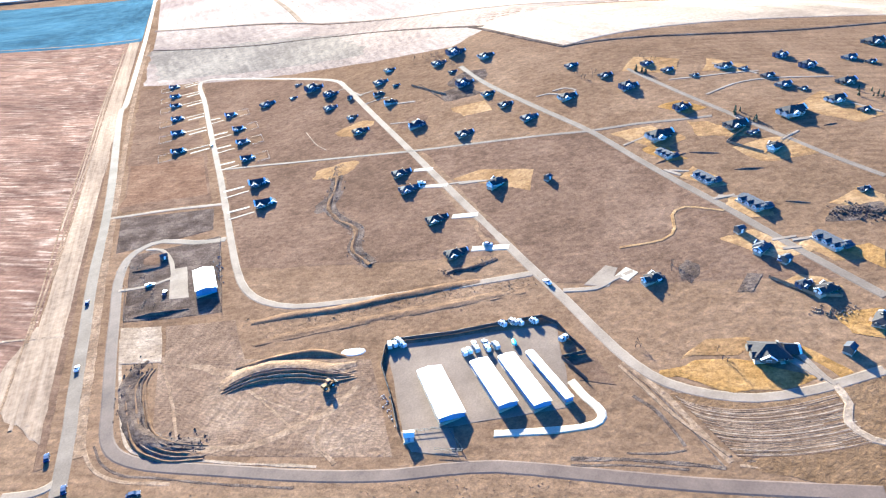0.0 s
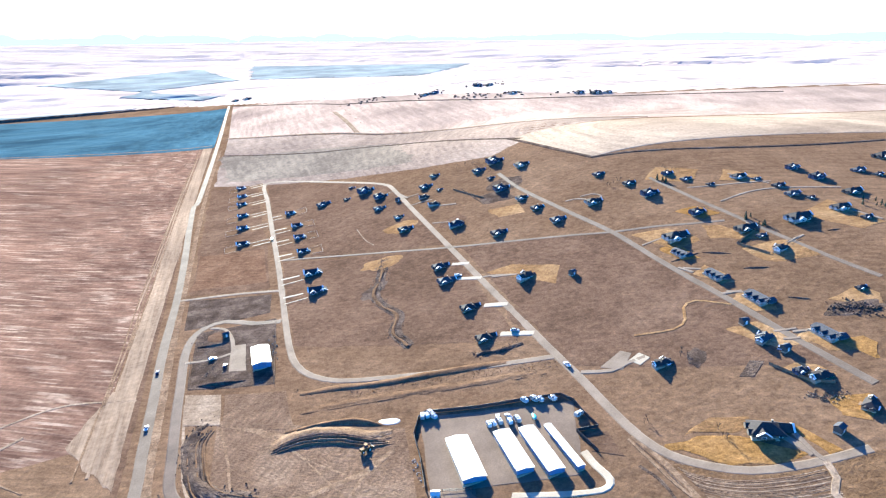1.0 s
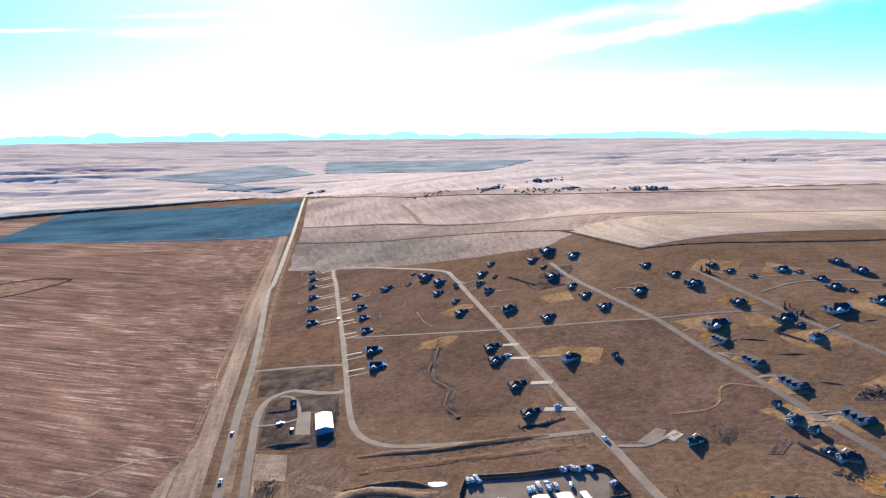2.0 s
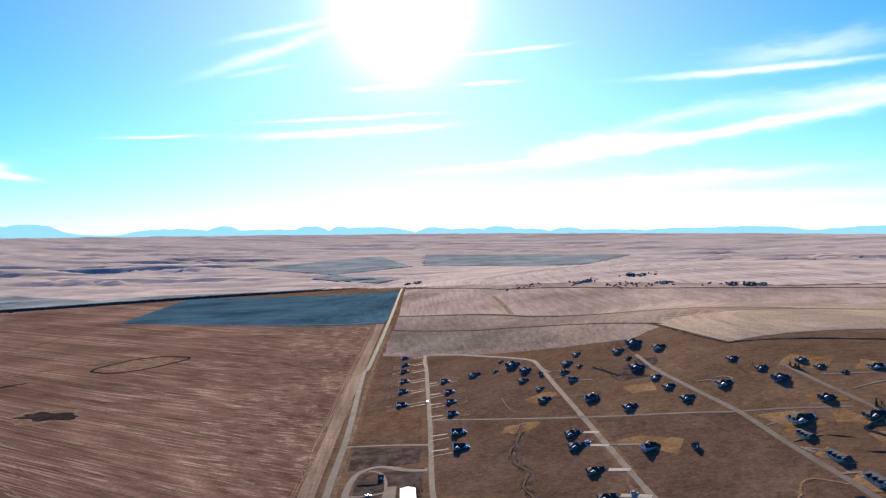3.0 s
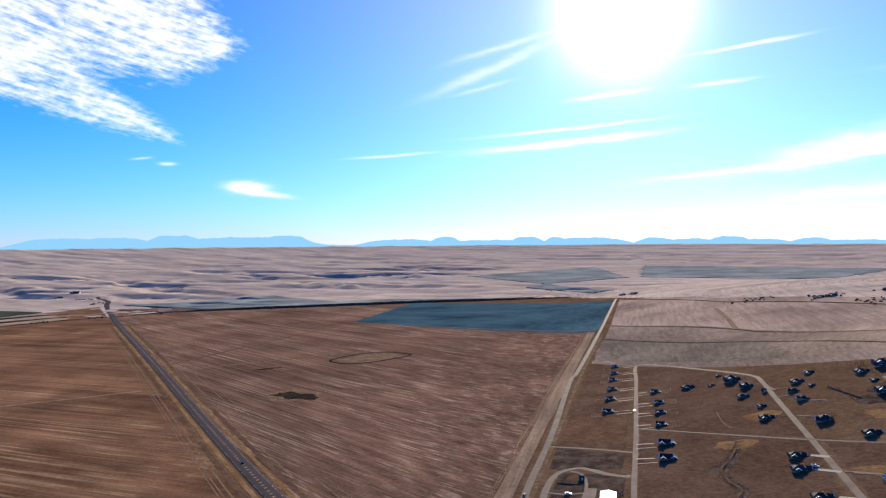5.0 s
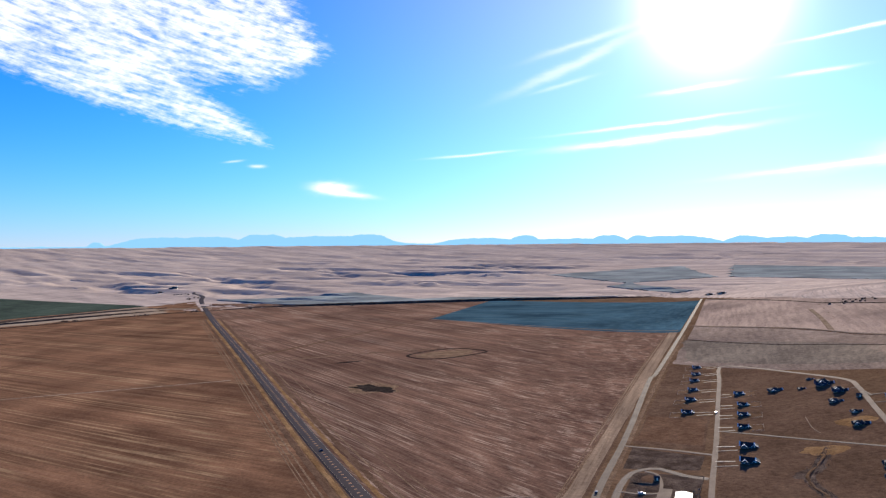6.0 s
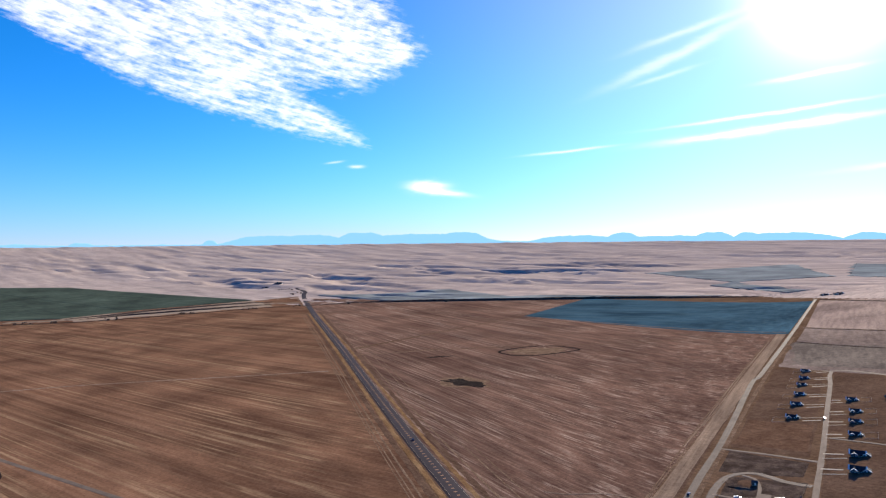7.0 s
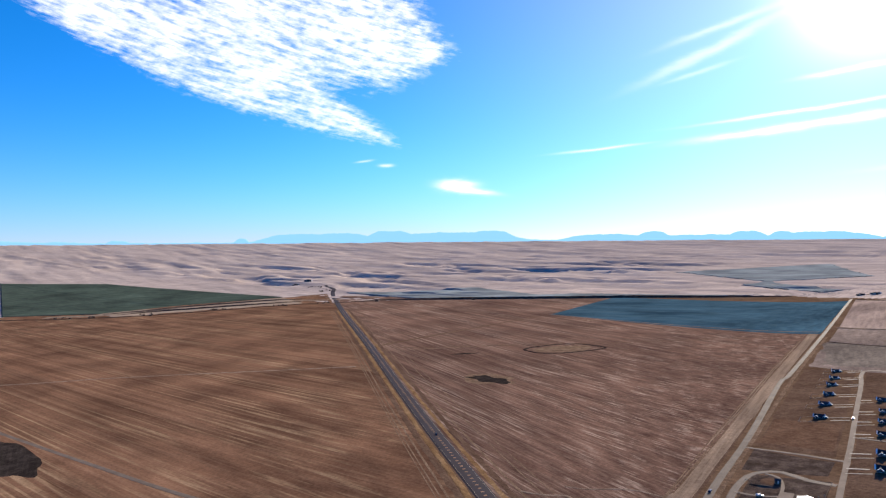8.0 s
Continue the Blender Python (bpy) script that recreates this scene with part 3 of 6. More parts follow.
quad_patch("crop_field", [(255.7, 434), (640, 372), (738, 529), (232.5, 561)], FIELD_TAN, "pale tan dry field", lift=0.3)
quad_patch("lot", [(-64.8, 418), (-9.3, 397.9), (-13.9, 717), (-65, 728)], LOT, "brown grass lots behind a row of houses", lift=0.06, cell=8, ragged=3)
quad_patch("lot", [(-2.2, 445), (113.5, 378.6), (106.6, 565), (-3.8, 706)], LOT, "brown grass house lots", lift=0.06, cell=8, ragged=3)
quad_patch("lot", [(0.1, 305.8), (111.1, 237.5), (113.6, 372.1), (0.8, 441)], LOT, "open brown grass lot between streets", lift=0.06, cell=8, ragged=3)
quad_patch("lot", [(123, 202.5), (206.7, 141.4), (200.5, 308.9), (120, 367.9)], LOT, "open brown grass land", lift=0.06, cell=8, ragged=3)
quad_patch("lot", [(-64.8, 362.5), (-11.3, 359.2), (-9.3, 387.9), (-64.8, 410)], EARTH, "dark grass lot beside the link road", lift=0.1)
quad_patch("lot", [(-63.8, 428), (-11.4, 412), (-12.5, 483), (-63.7, 500)], RUST, "rust brown weedy lot", lift=0.1, cell=6, ragged=6)
quad_patch("verge", [(-95.5, 236), (-83.5, 227.8), (-78.6, 1039), (-91.5, 1040)], MOWN, "pale mown strip beside the gravel road", lift=0.16, cell=8, ragged=2)
quad_patch("verge", [(-109.8, 260.5), (-97.3, 302.4), (-82.6, 295.1), (-81.1, 216.3)], MOWN, "pale straw at the field's corner", lift=0.1, cell=4, ragged=8)
for k in range(11):
    x, y = -88.5 - 1.25 * k, 232 + 60 * (k * 7 % 5)
    ribbon("verge", [(x, y), (x + 1.5, y + 90), (x + 0.5, y + 240), (x + 2, 1040 - 90 * (k * 3 % 4))], 2.2 - 0.1 * k, MOWN if k < 6 or k % 2 else TRODDEN, "pale trodden straw along the field's edge", "verge", 0.17 + 0.01 * k, 7, 0.9)

# ---------------------------------------------------------------- roads
ribbon("road", [(-72.5, 189.5), (-72.4, 197.1), (-72.3, 210.8), (-72.4, 226), (-73.1, 243.3), (-73.4, 262.3), (-73.6, 283.7), (-74.8, 341.9), (-73.8, 413), (-75.3, 491), (-80.5, 656), (-76.2, 709), (-70.7, 1081), (-68.7, 1617)], 6.4, STREET, "straight pale country road between fields", crown=0.1)
ribbon("road", [(-118, 170), (-222, 260), (-321, 345), (-459, 466), (-750, 723), (-1180, 1097), (-1573, 1452), (-1650, 1535), (-1760, 1600)], 16, HIGHWAY, "grey asphalt highway with rumble strip", crown=0.15, lift=0.25)
ribbon("road", [(-73.2, 414), (-35.8, 404), (-2.5, 389.8)], 4.0, GRAVEL, "pale gravel link road")
ribbon("road", [(-2.5, 380.5), (-2.4, 418), (-3, 472), (-4.1, 540), (-5, 626), (-7.1, 684), (-0.8, 702), (29.1, 674), (76.1, 609), (103.8, 561), (108.1, 531), (110, 467), (113.7, 371.3), (115.5, 325.8), (118, 269.5), (120.2, 223.2), (122.1, 191.2), (122.9, 167), (124.5, 147.6), (128.6, 134), (137.1, 122.4), (147.2, 114), (159.3, 108.7), (169.3, 105.8), (184.6, 102.5)], 4.8, GRAVEL, "pale gravel subdivision street")
ribbon("road", [(-2.2, 388.8), (-2.6, 343.8), (-2.1, 304.8), (0.3, 284.8), (6.9, 269.9), (19.7, 257.3), (39.1, 248), (63.1, 237.7), (86.6, 227.9), (105, 220.2), (119.1, 214.5)], 4.6, GRAVEL, "curved pale gravel street")
ribbon("road", [(0.6, 446), (27.9, 431), (73.3, 401), (113.7, 371.3), (150.4, 345.6), (180.7, 323.5), (201.8, 306.9), (222.1, 294.8), (241, 280.6), (255.4, 271.4)], 3.2, STREET, "narrow cross street")
ribbon("road", [(188.7, 475), (188.7, 425), (195.5, 359.6), (201.8, 306.9), (203.1, 261), (204.5, 231.1), (206.4, 202.2), (207.2, 179.6), (207.9, 159.7), (209.3, 140.2), (210.3, 125.6)], 4.2, STREET, "long straight street past houses")
ribbon("road", [(261.8, 361.1), (262.1, 309.3), (263.4, 267.9), (263.8, 245.6), (264.9, 226.3), (265.8, 203.9), (268.5, 177.9)], 3.4, STREET, "street past outlying houses")
ribbon("road", [(-5.1, 342.7), (-21.9, 349.7), (-38.9, 362.6), (-51.1, 360.3), (-58.5, 349.8), (-61.5, 328.7), (-61, 296.1), (-60.6, 268.3), (-59.8, 244), (-59.1, 226.2), (-58.8, 214.9), (-57.2, 206.6), (-53.3, 199.3), (-45.3, 191.9), (-35.7, 185.7), (-17, 175), (1, 164.2), (18.4, 154.5), (35.5, 146.1), (49.3, 140.8), (65.7, 133.1), (83, 120.9), (96.3, 111), (109, 101.6), (121.2, 93), (151.6, 72.7)], 6, ASPHALT, "grey access road curving round the yard")
ribbon("road", [(-795, 140.5), (-553, 141.7), (-403, 143.2), (-255, 154.1)], 6, STREET, "dirt road across the field")

ribbon("road", [(-72.9, 197.8), (-75.1, 195.7), (-80.3, 194.5), (-91.3, 197.4)], 4.5, GRAVEL, "pale gravel side road")

# ---------------------------------------------------------------- meshes
def box(bm, x0, x1, y0, y1, z0, z1, bevel=0.0):
    v = [bm.verts.new((x, y, z)) for z in (z0, z1) for y in (y0, y1) for x in (x0, x1)]
    f = [bm.faces.new([v[i] for i in q]) for q in ((0, 2, 3, 1), (4, 5, 7, 6), (0, 1, 5, 4), (2, 6, 7, 3), (0, 4, 6, 2), (1, 3, 7, 5))]
    if bevel:
        bmesh.ops.bevel(bm, geom=list({e for q in f for e in q.edges}), offset=bevel, segments=2, affect="EDGES", profile=0.7)


def solid(bm, profile, y0, y1):
    """A profile in x, z pushed along y."""
    a = [bm.verts.new((x, y0, z)) for x, z in profile]
    b = [bm.verts.new((x, y1, z)) for x, z in profile]
    n = len(profile)
    bm.faces.new(a[::-1]), bm.faces.new(b)
    for i in range(n):
        bm.faces.new((a[i], a[(i + 1) % n], b[(i + 1) % n], b[i]))


def part(name, bm, material, parent, label=""):
    bmesh.ops.recalc_face_normals(bm, faces=bm.faces)
    me = bpy.data.meshes.new(name)
    bm.to_mesh(me)
    bm.free()
    me.materials.append(material)
    ob = new(name, me)
    ob.parent = parent
    return tagged(ob, label)


def boxes(*rows):
    bm = bmesh.new()
    for r in rows:
        box(bm, *r)
    return bm


def gable(w, d, z, rise, over, thick, turned=False, x=0.0, y=0.0):
    """Two roof slabs over w by d, ridge along x (along y if turned)."""
    bm = bmesh.new()
    if turned:
        w, d = d, w
    half = d / 2 + over
    drop = rise * over / (d / 2)
    top = [(-half, z - drop), (0, z + rise), (half, z - drop), (half, z - drop + thick), (0, z + rise + thick * 1.25), (-half, z - drop + thick)]
    solid(bm, top, -w / 2 - over, w / 2 + over)
    m = Matrix.Translation((x, y, 0)) @ (Matrix.Identity(4) if turned else Matrix.Rotation(radians(90), 4, "Z"))
    bmesh.ops.transform(bm, matrix=m, verts=bm.verts)
    return bm


def hip(w, d, z, rise, over, thick, x=0.0, y=0.0):
    bm = bmesh.new()
    a, b = w / 2 + over, d / 2 + over
    r = max(a - b, 0.3)
    lo = [bm.verts.new((x + i * a, y + j * b, z - 0.15)) for i, j in ((-1, -1), (1, -1), (1, 1), (-1, 1))]
    up = [bm.verts.new((x + i * a, y + j * b, z + thick)) for i, j in ((-1, -1), (1, -1), (1, 1), (-1, 1))]
    t = [bm.verts.new((x - r, y, z + rise)), bm.verts.new((x + r, y, z + rise))]
    bm.faces.new(lo[::-1])
    for i in range(4):
        bm.faces.new((lo[i], lo[(i + 1) % 4], up[(i + 1) % 4], up[i]))
    bm.faces.new((up[0], up[1], t[1], t[0])), bm.faces.new((up[2], up[3], t[0], t[1]))
    bm.faces.new((up[1], up[2], t[1])), bm.faces.new((up[3], up[0], t[0]))
    return bm


def gable_wall(w, d, z, rise, turned=False, x=0.0, y=0.0):
    """A house body with gable ends, its foot below the ground."""
    bm = bmesh.new()
    if turned:
        w, d = d, w
    solid(bm, [(-d / 2, 0.3), (d / 2, 0.3), (d / 2, z), (0, z + rise), (-d / 2, z)], -w / 2, w / 2)
    m = Matrix.Translation((x, y, 0)) @ (Matrix.Identity(4) if turned else Matrix.Rotation(radians(90), 4, "Z"))
    bmesh.ops.transform(bm, matrix=m, verts=bm.verts)
    return bm


def window(parent, x, y, z, w, h, along="x"):
    """A framed window on a wall face at x, y, z; along names the wall's run."""
    t = 0.07
    f = (x - w / 2, x + w / 2, y - t, y + t, z, z + h) if along == "x" else (x - t, x + t, y - w / 2, y + w / 2, z, z + h)
    fr = part("window", boxes(f), WHITE, parent, "white framed window")
    g, p = 0.12, t + 0.02
    f = (x - w / 2 + g, x + w / 2 - g, y - p, y + p, z + g, z + h - g) if along == "x" else (x - p, x + p, y - w / 2 + g, y + w / 2 - g, z + g, z + h - g)
    part("pane", boxes(f), GLASS, fr)


def house(label, w, d, storeys, roof, wall, wing=(7, 7), front=6.0, chimney=True, group="houses of the subdivision"):
    """A family house: hipped main roof with its ridge along x, a garage wing along +x and a gabled front along -y."""
    ob = tagged(new("house"), label, "house", group)
    z = 2.3 * storeys + 0.3
    part("foundation", boxes((-w / 2 + 0.1, w / 2 - 0.1, -d / 2 + 0.1, d / 2 - 0.1, -4, 0.32)), CONCRETE, ob, "grey concrete foundation")
    part("wall", boxes((-w / 2, w / 2, -d / 2, d / 2, 0.3, z)), wall, ob)
    part("roof", hip(w, d, z, d * 0.38, 0.6, 0.2), roof, ob)
    ww, wd = wing
    gx, gy, gz = w / 2 + ww / 2 - 1.2, d * 0.12, 3.0
    part("foundation", boxes((gx - ww / 2 + 0.1, gx + ww / 2 - 0.1, gy - wd / 2 + 0.1, gy + wd / 2 - 0.1, -4, 0.31)), CONCRETE, ob)
    part("garage_wall", gable_wall(ww, wd, gz, wd * 0.36, False, gx, gy), wall, ob)
    part("garage_roof", gable(ww, wd, gz, wd * 0.36, 0.5, 0.2, False, gx, gy), roof, ob)
    for k in (-1, 1):
        gd = part("garage_door", boxes((gx + ww / 2 - 0.05, gx + ww / 2 + 0.06, gy + k * wd / 4 - 1.25, gy + k * wd / 4 + 1.25, 0.32, 2.6)), WHITE, ob, "white garage door")
        for j in range(3):
            part("panel", boxes((gx + ww / 2 + 0.06, gx + ww / 2 + 0.09, gy + k * wd / 4 - 1.15, gy + k * wd / 4 + 1.15, 0.42 + 0.72 * j, 1.02 + 0.72 * j)), WHITE, gd)
    fx, fy = -w * 0.18, -d / 2 - 0.4
    part("front_wall", gable_wall(front * 0.9, 3.0, z - 0.1, front * 0.34, True, fx, fy), wall, ob)
    part("front_roof", gable(front * 0.9, 5.5, z - 0.1, front * 0.34, 0.4, 0.18, True, fx, fy + 1.6), roof, ob)
    # white strips added for the sun's glint along the gable edges
    part("glint_trim", gable(front * 0.9, 0.1, z - 0.1, front * 0.34, 0.42, 0.34, True, fx, fy - 1.3), WHITE, ob, "white gable trim drawing the sunlit roof edge")
    part("glint_trim", gable(0.1, wd, gz, wd * 0.36, 0.42, 0.36, False, gx + ww / 2 + 0.2, gy), WHITE, ob, "white gable trim drawing the sunlit roof edge")
    for k in (-0.28, 0.22):
        part("side_gable_wall", gable_wall(2.6, 3.4, z - 0.2, 1.1, False, -w / 2 - 0.3, d * k), wall, ob)
        part("side_gable_roof", gable(3.6, 3.6, z - 0.2, 1.15, 0.35, 0.15, False, -w / 2 + 0.5, d * k), roof, ob)
    part("door", boxes((w * 0.22, w * 0.22 + 1.1, -d / 2 - 0.08, -d / 2 + 0.05, 0.32, 2.45)), WOOD, ob, "brown front door")
    part("step", boxes((w * 0.22 - 0.4, w * 0.22 + 1.5, -d / 2 - 1.4, -d / 2 - 0.05, -1, 0.25)), CONCRETE, ob, "concrete doorstep")
    deck = part("deck", boxes((-w * 0.3, w * 0.2, d / 2, d / 2 + 3, 0.2, 0.4)), WOOD, ob, "wooden deck")
    for k in (-0.28, 0.18):
        part("deck_post", boxes((w * k - 0.1, w * k + 0.1, d / 2 + 2.7, d / 2 + 2.9, -2.5, 0.2)), WOOD, deck)
    for s in range(storeys):
        for k in (-0.02, 0.36):
            window(ob, w * k, -d / 2, 1.0 + 2.7 * s, 1.5, 1.2)
            window(ob, -w * k, d / 2, 1.0 + 2.7 * s, 1.5, 1.2)
        window(ob, fx, fy - 1.5, 1.0 + 2.7 * s, 2.2, 1.3)
        window(ob, -w / 2, 0, 1.0 + 2.7 * s, 1.4, 1.2, "y")
    if chimney:
        ch = part("chimney", boxes((-0.45 + w * 0.2, 0.45 + w * 0.2, d * 0.1, d * 0.1 + 0.9, z, z + d * 0.38 + 0.5)), wall, ob)
        part("chimney_cap", boxes((-0.55 + w * 0.2, 0.55 + w * 0.2, d * 0.1 - 0.1, d * 0.1 + 1.0, z + d * 0.38 + 0.5, z + d * 0.38 + 0.65)), CONCRETE, ch)
    return ob


def row_house(label, roof, wall):
    """A compact house: its main ridge along x, a gabled front to the south and a garage gable to the east."""
    ob = tagged(new("house"), label, "house", "houses of the subdivision")
    w, d, z, rise = 12.0, 9.0, 2.7, 3.2
    part("foundation", boxes((-w / 2 + 0.1, w / 2 - 0.1, -d / 2 + 0.1, d / 2 - 0.1, -4, 0.32)), CONCRETE, ob, "grey concrete foundation")
    part("wall", gable_wall(w, d, z, rise), wall, ob)
    part("roof", gable(w, d, z, rise, 0.5, 0.2), roof, ob)
    # white strips along the gables stand in for sunlit roof edges
    for k in (-1, 1):
        part("glint_trim", gable(0.14, d, z, rise, 0.52, 0.42, False, k * (w / 2 + 0.5), 0), WHITE, ob, "white gable trim drawing the sunlit roof edge")
    part("front_wall", gable_wall(5.0, 4.0, z, 2.2, True, -2.6, -d / 2 - 0.6), wall, ob)
    part("front_roof", gable(5.0, 6.5, z, 2.2, 0.4, 0.18, True, -2.6, -d / 2 + 0.9), roof, ob)
    part("glint_trim", gable(5.0, 0.14, z, 2.2, 0.42, 0.4, True, -2.6, -d / 2 - 2.9), WHITE, ob, "white gable trim drawing the sunlit roof edge")
    part("foundation", boxes((w / 2 - 1, w / 2 + 3.9, -3.0, 3.4, -4, 0.31)), CONCRETE, ob)
    part("garage_wall", gable_wall(6.0, 6.6, 2.6, 2.1, True, w / 2 + 1.0, -0.6), wall, ob)
    part("garage_roof", gable(6.0, 6.6, 2.6, 2.1, 0.4, 0.2, True, w / 2 + 1.0, -0.6), roof, ob)
    part("glint_trim", gable(6.0, 0.14, 2.6, 2.1, 0.42, 0.38, True, w / 2 + 1.0, -4.4), WHITE, ob, "white gable trim drawing the sunlit roof edge")
    gd = part("garage_door", boxes((w / 2 + 3.98, w / 2 + 4.08, -2.6, 1.6, 0.32, 2.4)), WHITE, ob, "white garage door")
    for j in range(3):
        part("panel", boxes((w / 2 + 4.08, w / 2 + 4.11, -2.45, 1.45, 0.42 + 0.66 * j, 0.96 + 0.66 * j)), WHITE, gd)
    part("door", boxes((0.6, 1.6, -d / 2 - 0.08, -d / 2 + 0.05, 0.32, 2.4)), WOOD, ob, "brown front door")
    part("step", boxes((0.2, 2.0, -d / 2 - 1.3, -d / 2 - 0.05, -1, 0.25)), CONCRETE, ob, "concrete doorstep")
    window(ob, -2.6, -d / 2 - 2.6, 1.0, 2.0, 1.3), window(ob, 3.4, -d / 2, 1.0, 1.6, 1.2), window(ob, -1.0, d / 2, 1.0, 2.2, 1.3)
    window(ob, -w / 2, 0.0, 1.0, 1.5, 1.2, "y")
    return ob


def long_house(label):
    """A long low house, its ridge along y, with gabled bays to the west and a garage at its south end."""
    ob = tagged(new("house"), label, "house", "houses of the subdivision")
    w, d, z = 10.0, 22.0, 2.6
    part("foundation", boxes((-w / 2 + 0.1, w / 2 - 0.1, -d / 2 + 0.1, d / 2 - 0.1, -5, 0.32)), CONCRETE, ob, "grey concrete foundation")
    part("wall", gable_wall(w, d, z, 2.0, True), SIDING_WHITE, ob, "white siding")
    part("roof", gable(w, d, z, 2.0, 0.5, 0.2, True), SHINGLE_GREY, ob, "grey shingle roof")
    for k in (-0.36, -0.05, 0.27):
        part("bay_wall", gable_wall(3.4, 4.2, z - 0.2, 1.7, False, -w / 2 - 0.9, d * k), SIDING_WHITE, ob, "white gabled bay")
        part("bay_roof", gable(5.4, 4.2, z - 0.2, 1.75, 0.35, 0.16, False, -w / 2 + 0.3, d * k), SHINGLE_DARK, ob)
        window(ob, -w / 2 - 2.6, d * k, 1.0, 2.0, 1.2, "y")
    part("porch", boxes((-w / 2 - 2.4, -w / 2, -d / 2 + 0.4, d / 2 - 0.4, -2, 0.25)), CONCRETE, ob, "pale concrete porch")
    gd = part("garage_wall", gable_wall(7.5, 7.5, z, 2.0, False, 2.5, -d / 2 + 2.2), SIDING_GREY, ob)
    part("garage_roof", gable(7.5, 7.5, z, 2.0, 0.5, 0.2, False, 2.5, -d / 2 + 2.2), SHINGLE_GREY, ob)
    part("garage_door", boxes((6.2, 6.32, -d / 2 + 0.2, -d / 2 + 4.2, 0.32, 2.6)), WHITE, ob, "white garage door")
    for k in (-2.5, 1.0, 4.0, 8.0):
        window(ob, w / 2, k, 1.0, 1.5, 1.2, "y")
    window(ob, -2.0, -d / 2, 1.0, 1.6, 1.2), window(ob, 0.0, d / 2, 1.0, 2.0, 1.2)
    return ob


def put(ob, x, y, turn=0.0, scale=1.0, label="", sink=0.0):
    """A copy of a thing set on the ground."""
    k = scale / ob.scale.x
    c = copy_thing(ob, pose(x, y, ground_z(x, y) - sink, 0, 0, turn) @ Matrix.Diagonal((k, k, k, 1)))
    return tagged(c, label)


def settle(ob, x, y, turn=0.0, scale=1.0, tall=1.0):
    ob.matrix_basis = pose(x, y, ground_z(x, y), 0, 0, turn) @ Matrix.Diagonal((scale, scale, scale * tall, 1))
    return ob


HOUSES = [
    house("tan sided house with dark hipped roof and double garage", 13, 9.5, 1, SHINGLE_DARK, SIDING_TAN, (5, 6.5)),
    house("grey sided house with grey hipped roof", 14, 10, 1, SHINGLE_GREY, SIDING_GREY, (5, 7)),
    house("two storey blue grey house with dark roof", 12, 9, 2, SHINGLE_DARK, SIDING_BLUE, (6, 6.5)),
    house("white sided house with brown hipped roof", 12, 9.5, 1, SHINGLE_BROWN, SIDING_WHITE, (5, 6), 5.0, False),
    house("large tan house with brown gabled wings", 15, 11, 1, SHINGLE_BROWN, SIDING_TAN, (6, 7.5), 7.0),
    row_house("narrow gabled house with grey roof and white sunlit-edge trim", SHINGLE_GREY, SIDING_BLUE),
    row_house("narrow gabled house with dark roof and white sunlit-edge trim", SHINGLE_DARK, SIDING_GREY),
    long_house("long white trimmed house with three gabled bays and grey roof"),
]
USED = set()


def home(kind, x, y, turn=0.0, scale=1.0):
    if kind not in USED:
        USED.add(kind)
        return settle(HOUSES[kind], x, y, turn, scale, 0.82)
    return put(HOUSES[kind], x, y, turn, scale)


# ---------------------------------------------------------------- houses
for k, (x, y) in enumerate([(-32.2, 705), (-31.1, 667), (-31.1, 634), (-30, 591), (-30, 551), (-29.9, 506)]):
    home((5, 5, 6, 5, 5, 6)[k], x, y, 0, (0.6, 0.6, 0.6, 0.62, 0.64, 0.66)[k])
for k, (x, y) in enumerate([(13.7, 560), (16.8, 519), (16.9, 487), (17, 452), (19.2, 404), (19.3, 372)]):
    home((5, 6, 5, 6, 6, 6)[k], x, y, 0, 0.6 if k < 4 else 0.76)
for kind, x, y, turn, size in [(1, 44.6, 557.7, 15, 0.67), (0, 66.3, 552.1, 0, 0.37), (2, 84.2, 555.8, 10, 0.85), (1, 75.9, 583.5, 0, 0.35), (2, 92.9, 525.5, 0, 0.67), (1, 86.8, 496.0, 0, 0.56), (3, 96.3, 460.7, 0, 0.47), (0, 94.6, 429.9, 0, 0.64), (3, 145.4, 528.9, 0, 0.54), (1, 131.7, 508.7, 0, 0.62), (0, 139.6, 490.0, 0, 0.34), (4, 125.6, 485.3, 180, 0.44), (3, 127.3, 459.7, 180, 0.58), (2, 195.4, 505.4, 0, 0.86)]:
    home(kind, x, y, turn, size)
for kind, x, y, turn, size in [(3, 208.6, 473.2, 0, 0.73), (1, 178.4, 498.2, 0, 0.62), (0, 179.8, 470.2, 0, 0.38), (2, 176.6, 438.7, 0, 0.72), (3, 181.5, 406.7, 0, 0.54), (0, 182.5, 380.2, 0, 0.54), (1, 184.7, 350.0, 0, 0.57), (2, 129.5, 403.2, 180, 0.62), (0, 146.8, 364.2, 0, 0.64), (0, 99.2, 347.1, 0, 0.63), (1, 97.1, 325.2, 0, 0.62), (4, 99.0, 284.5, 0, 0.55), (4, 96.3, 250.0, 0, 0.53), (3, 138.8, 294.9, 200, 0.70)]:
    home(kind, x, y, turn, size)
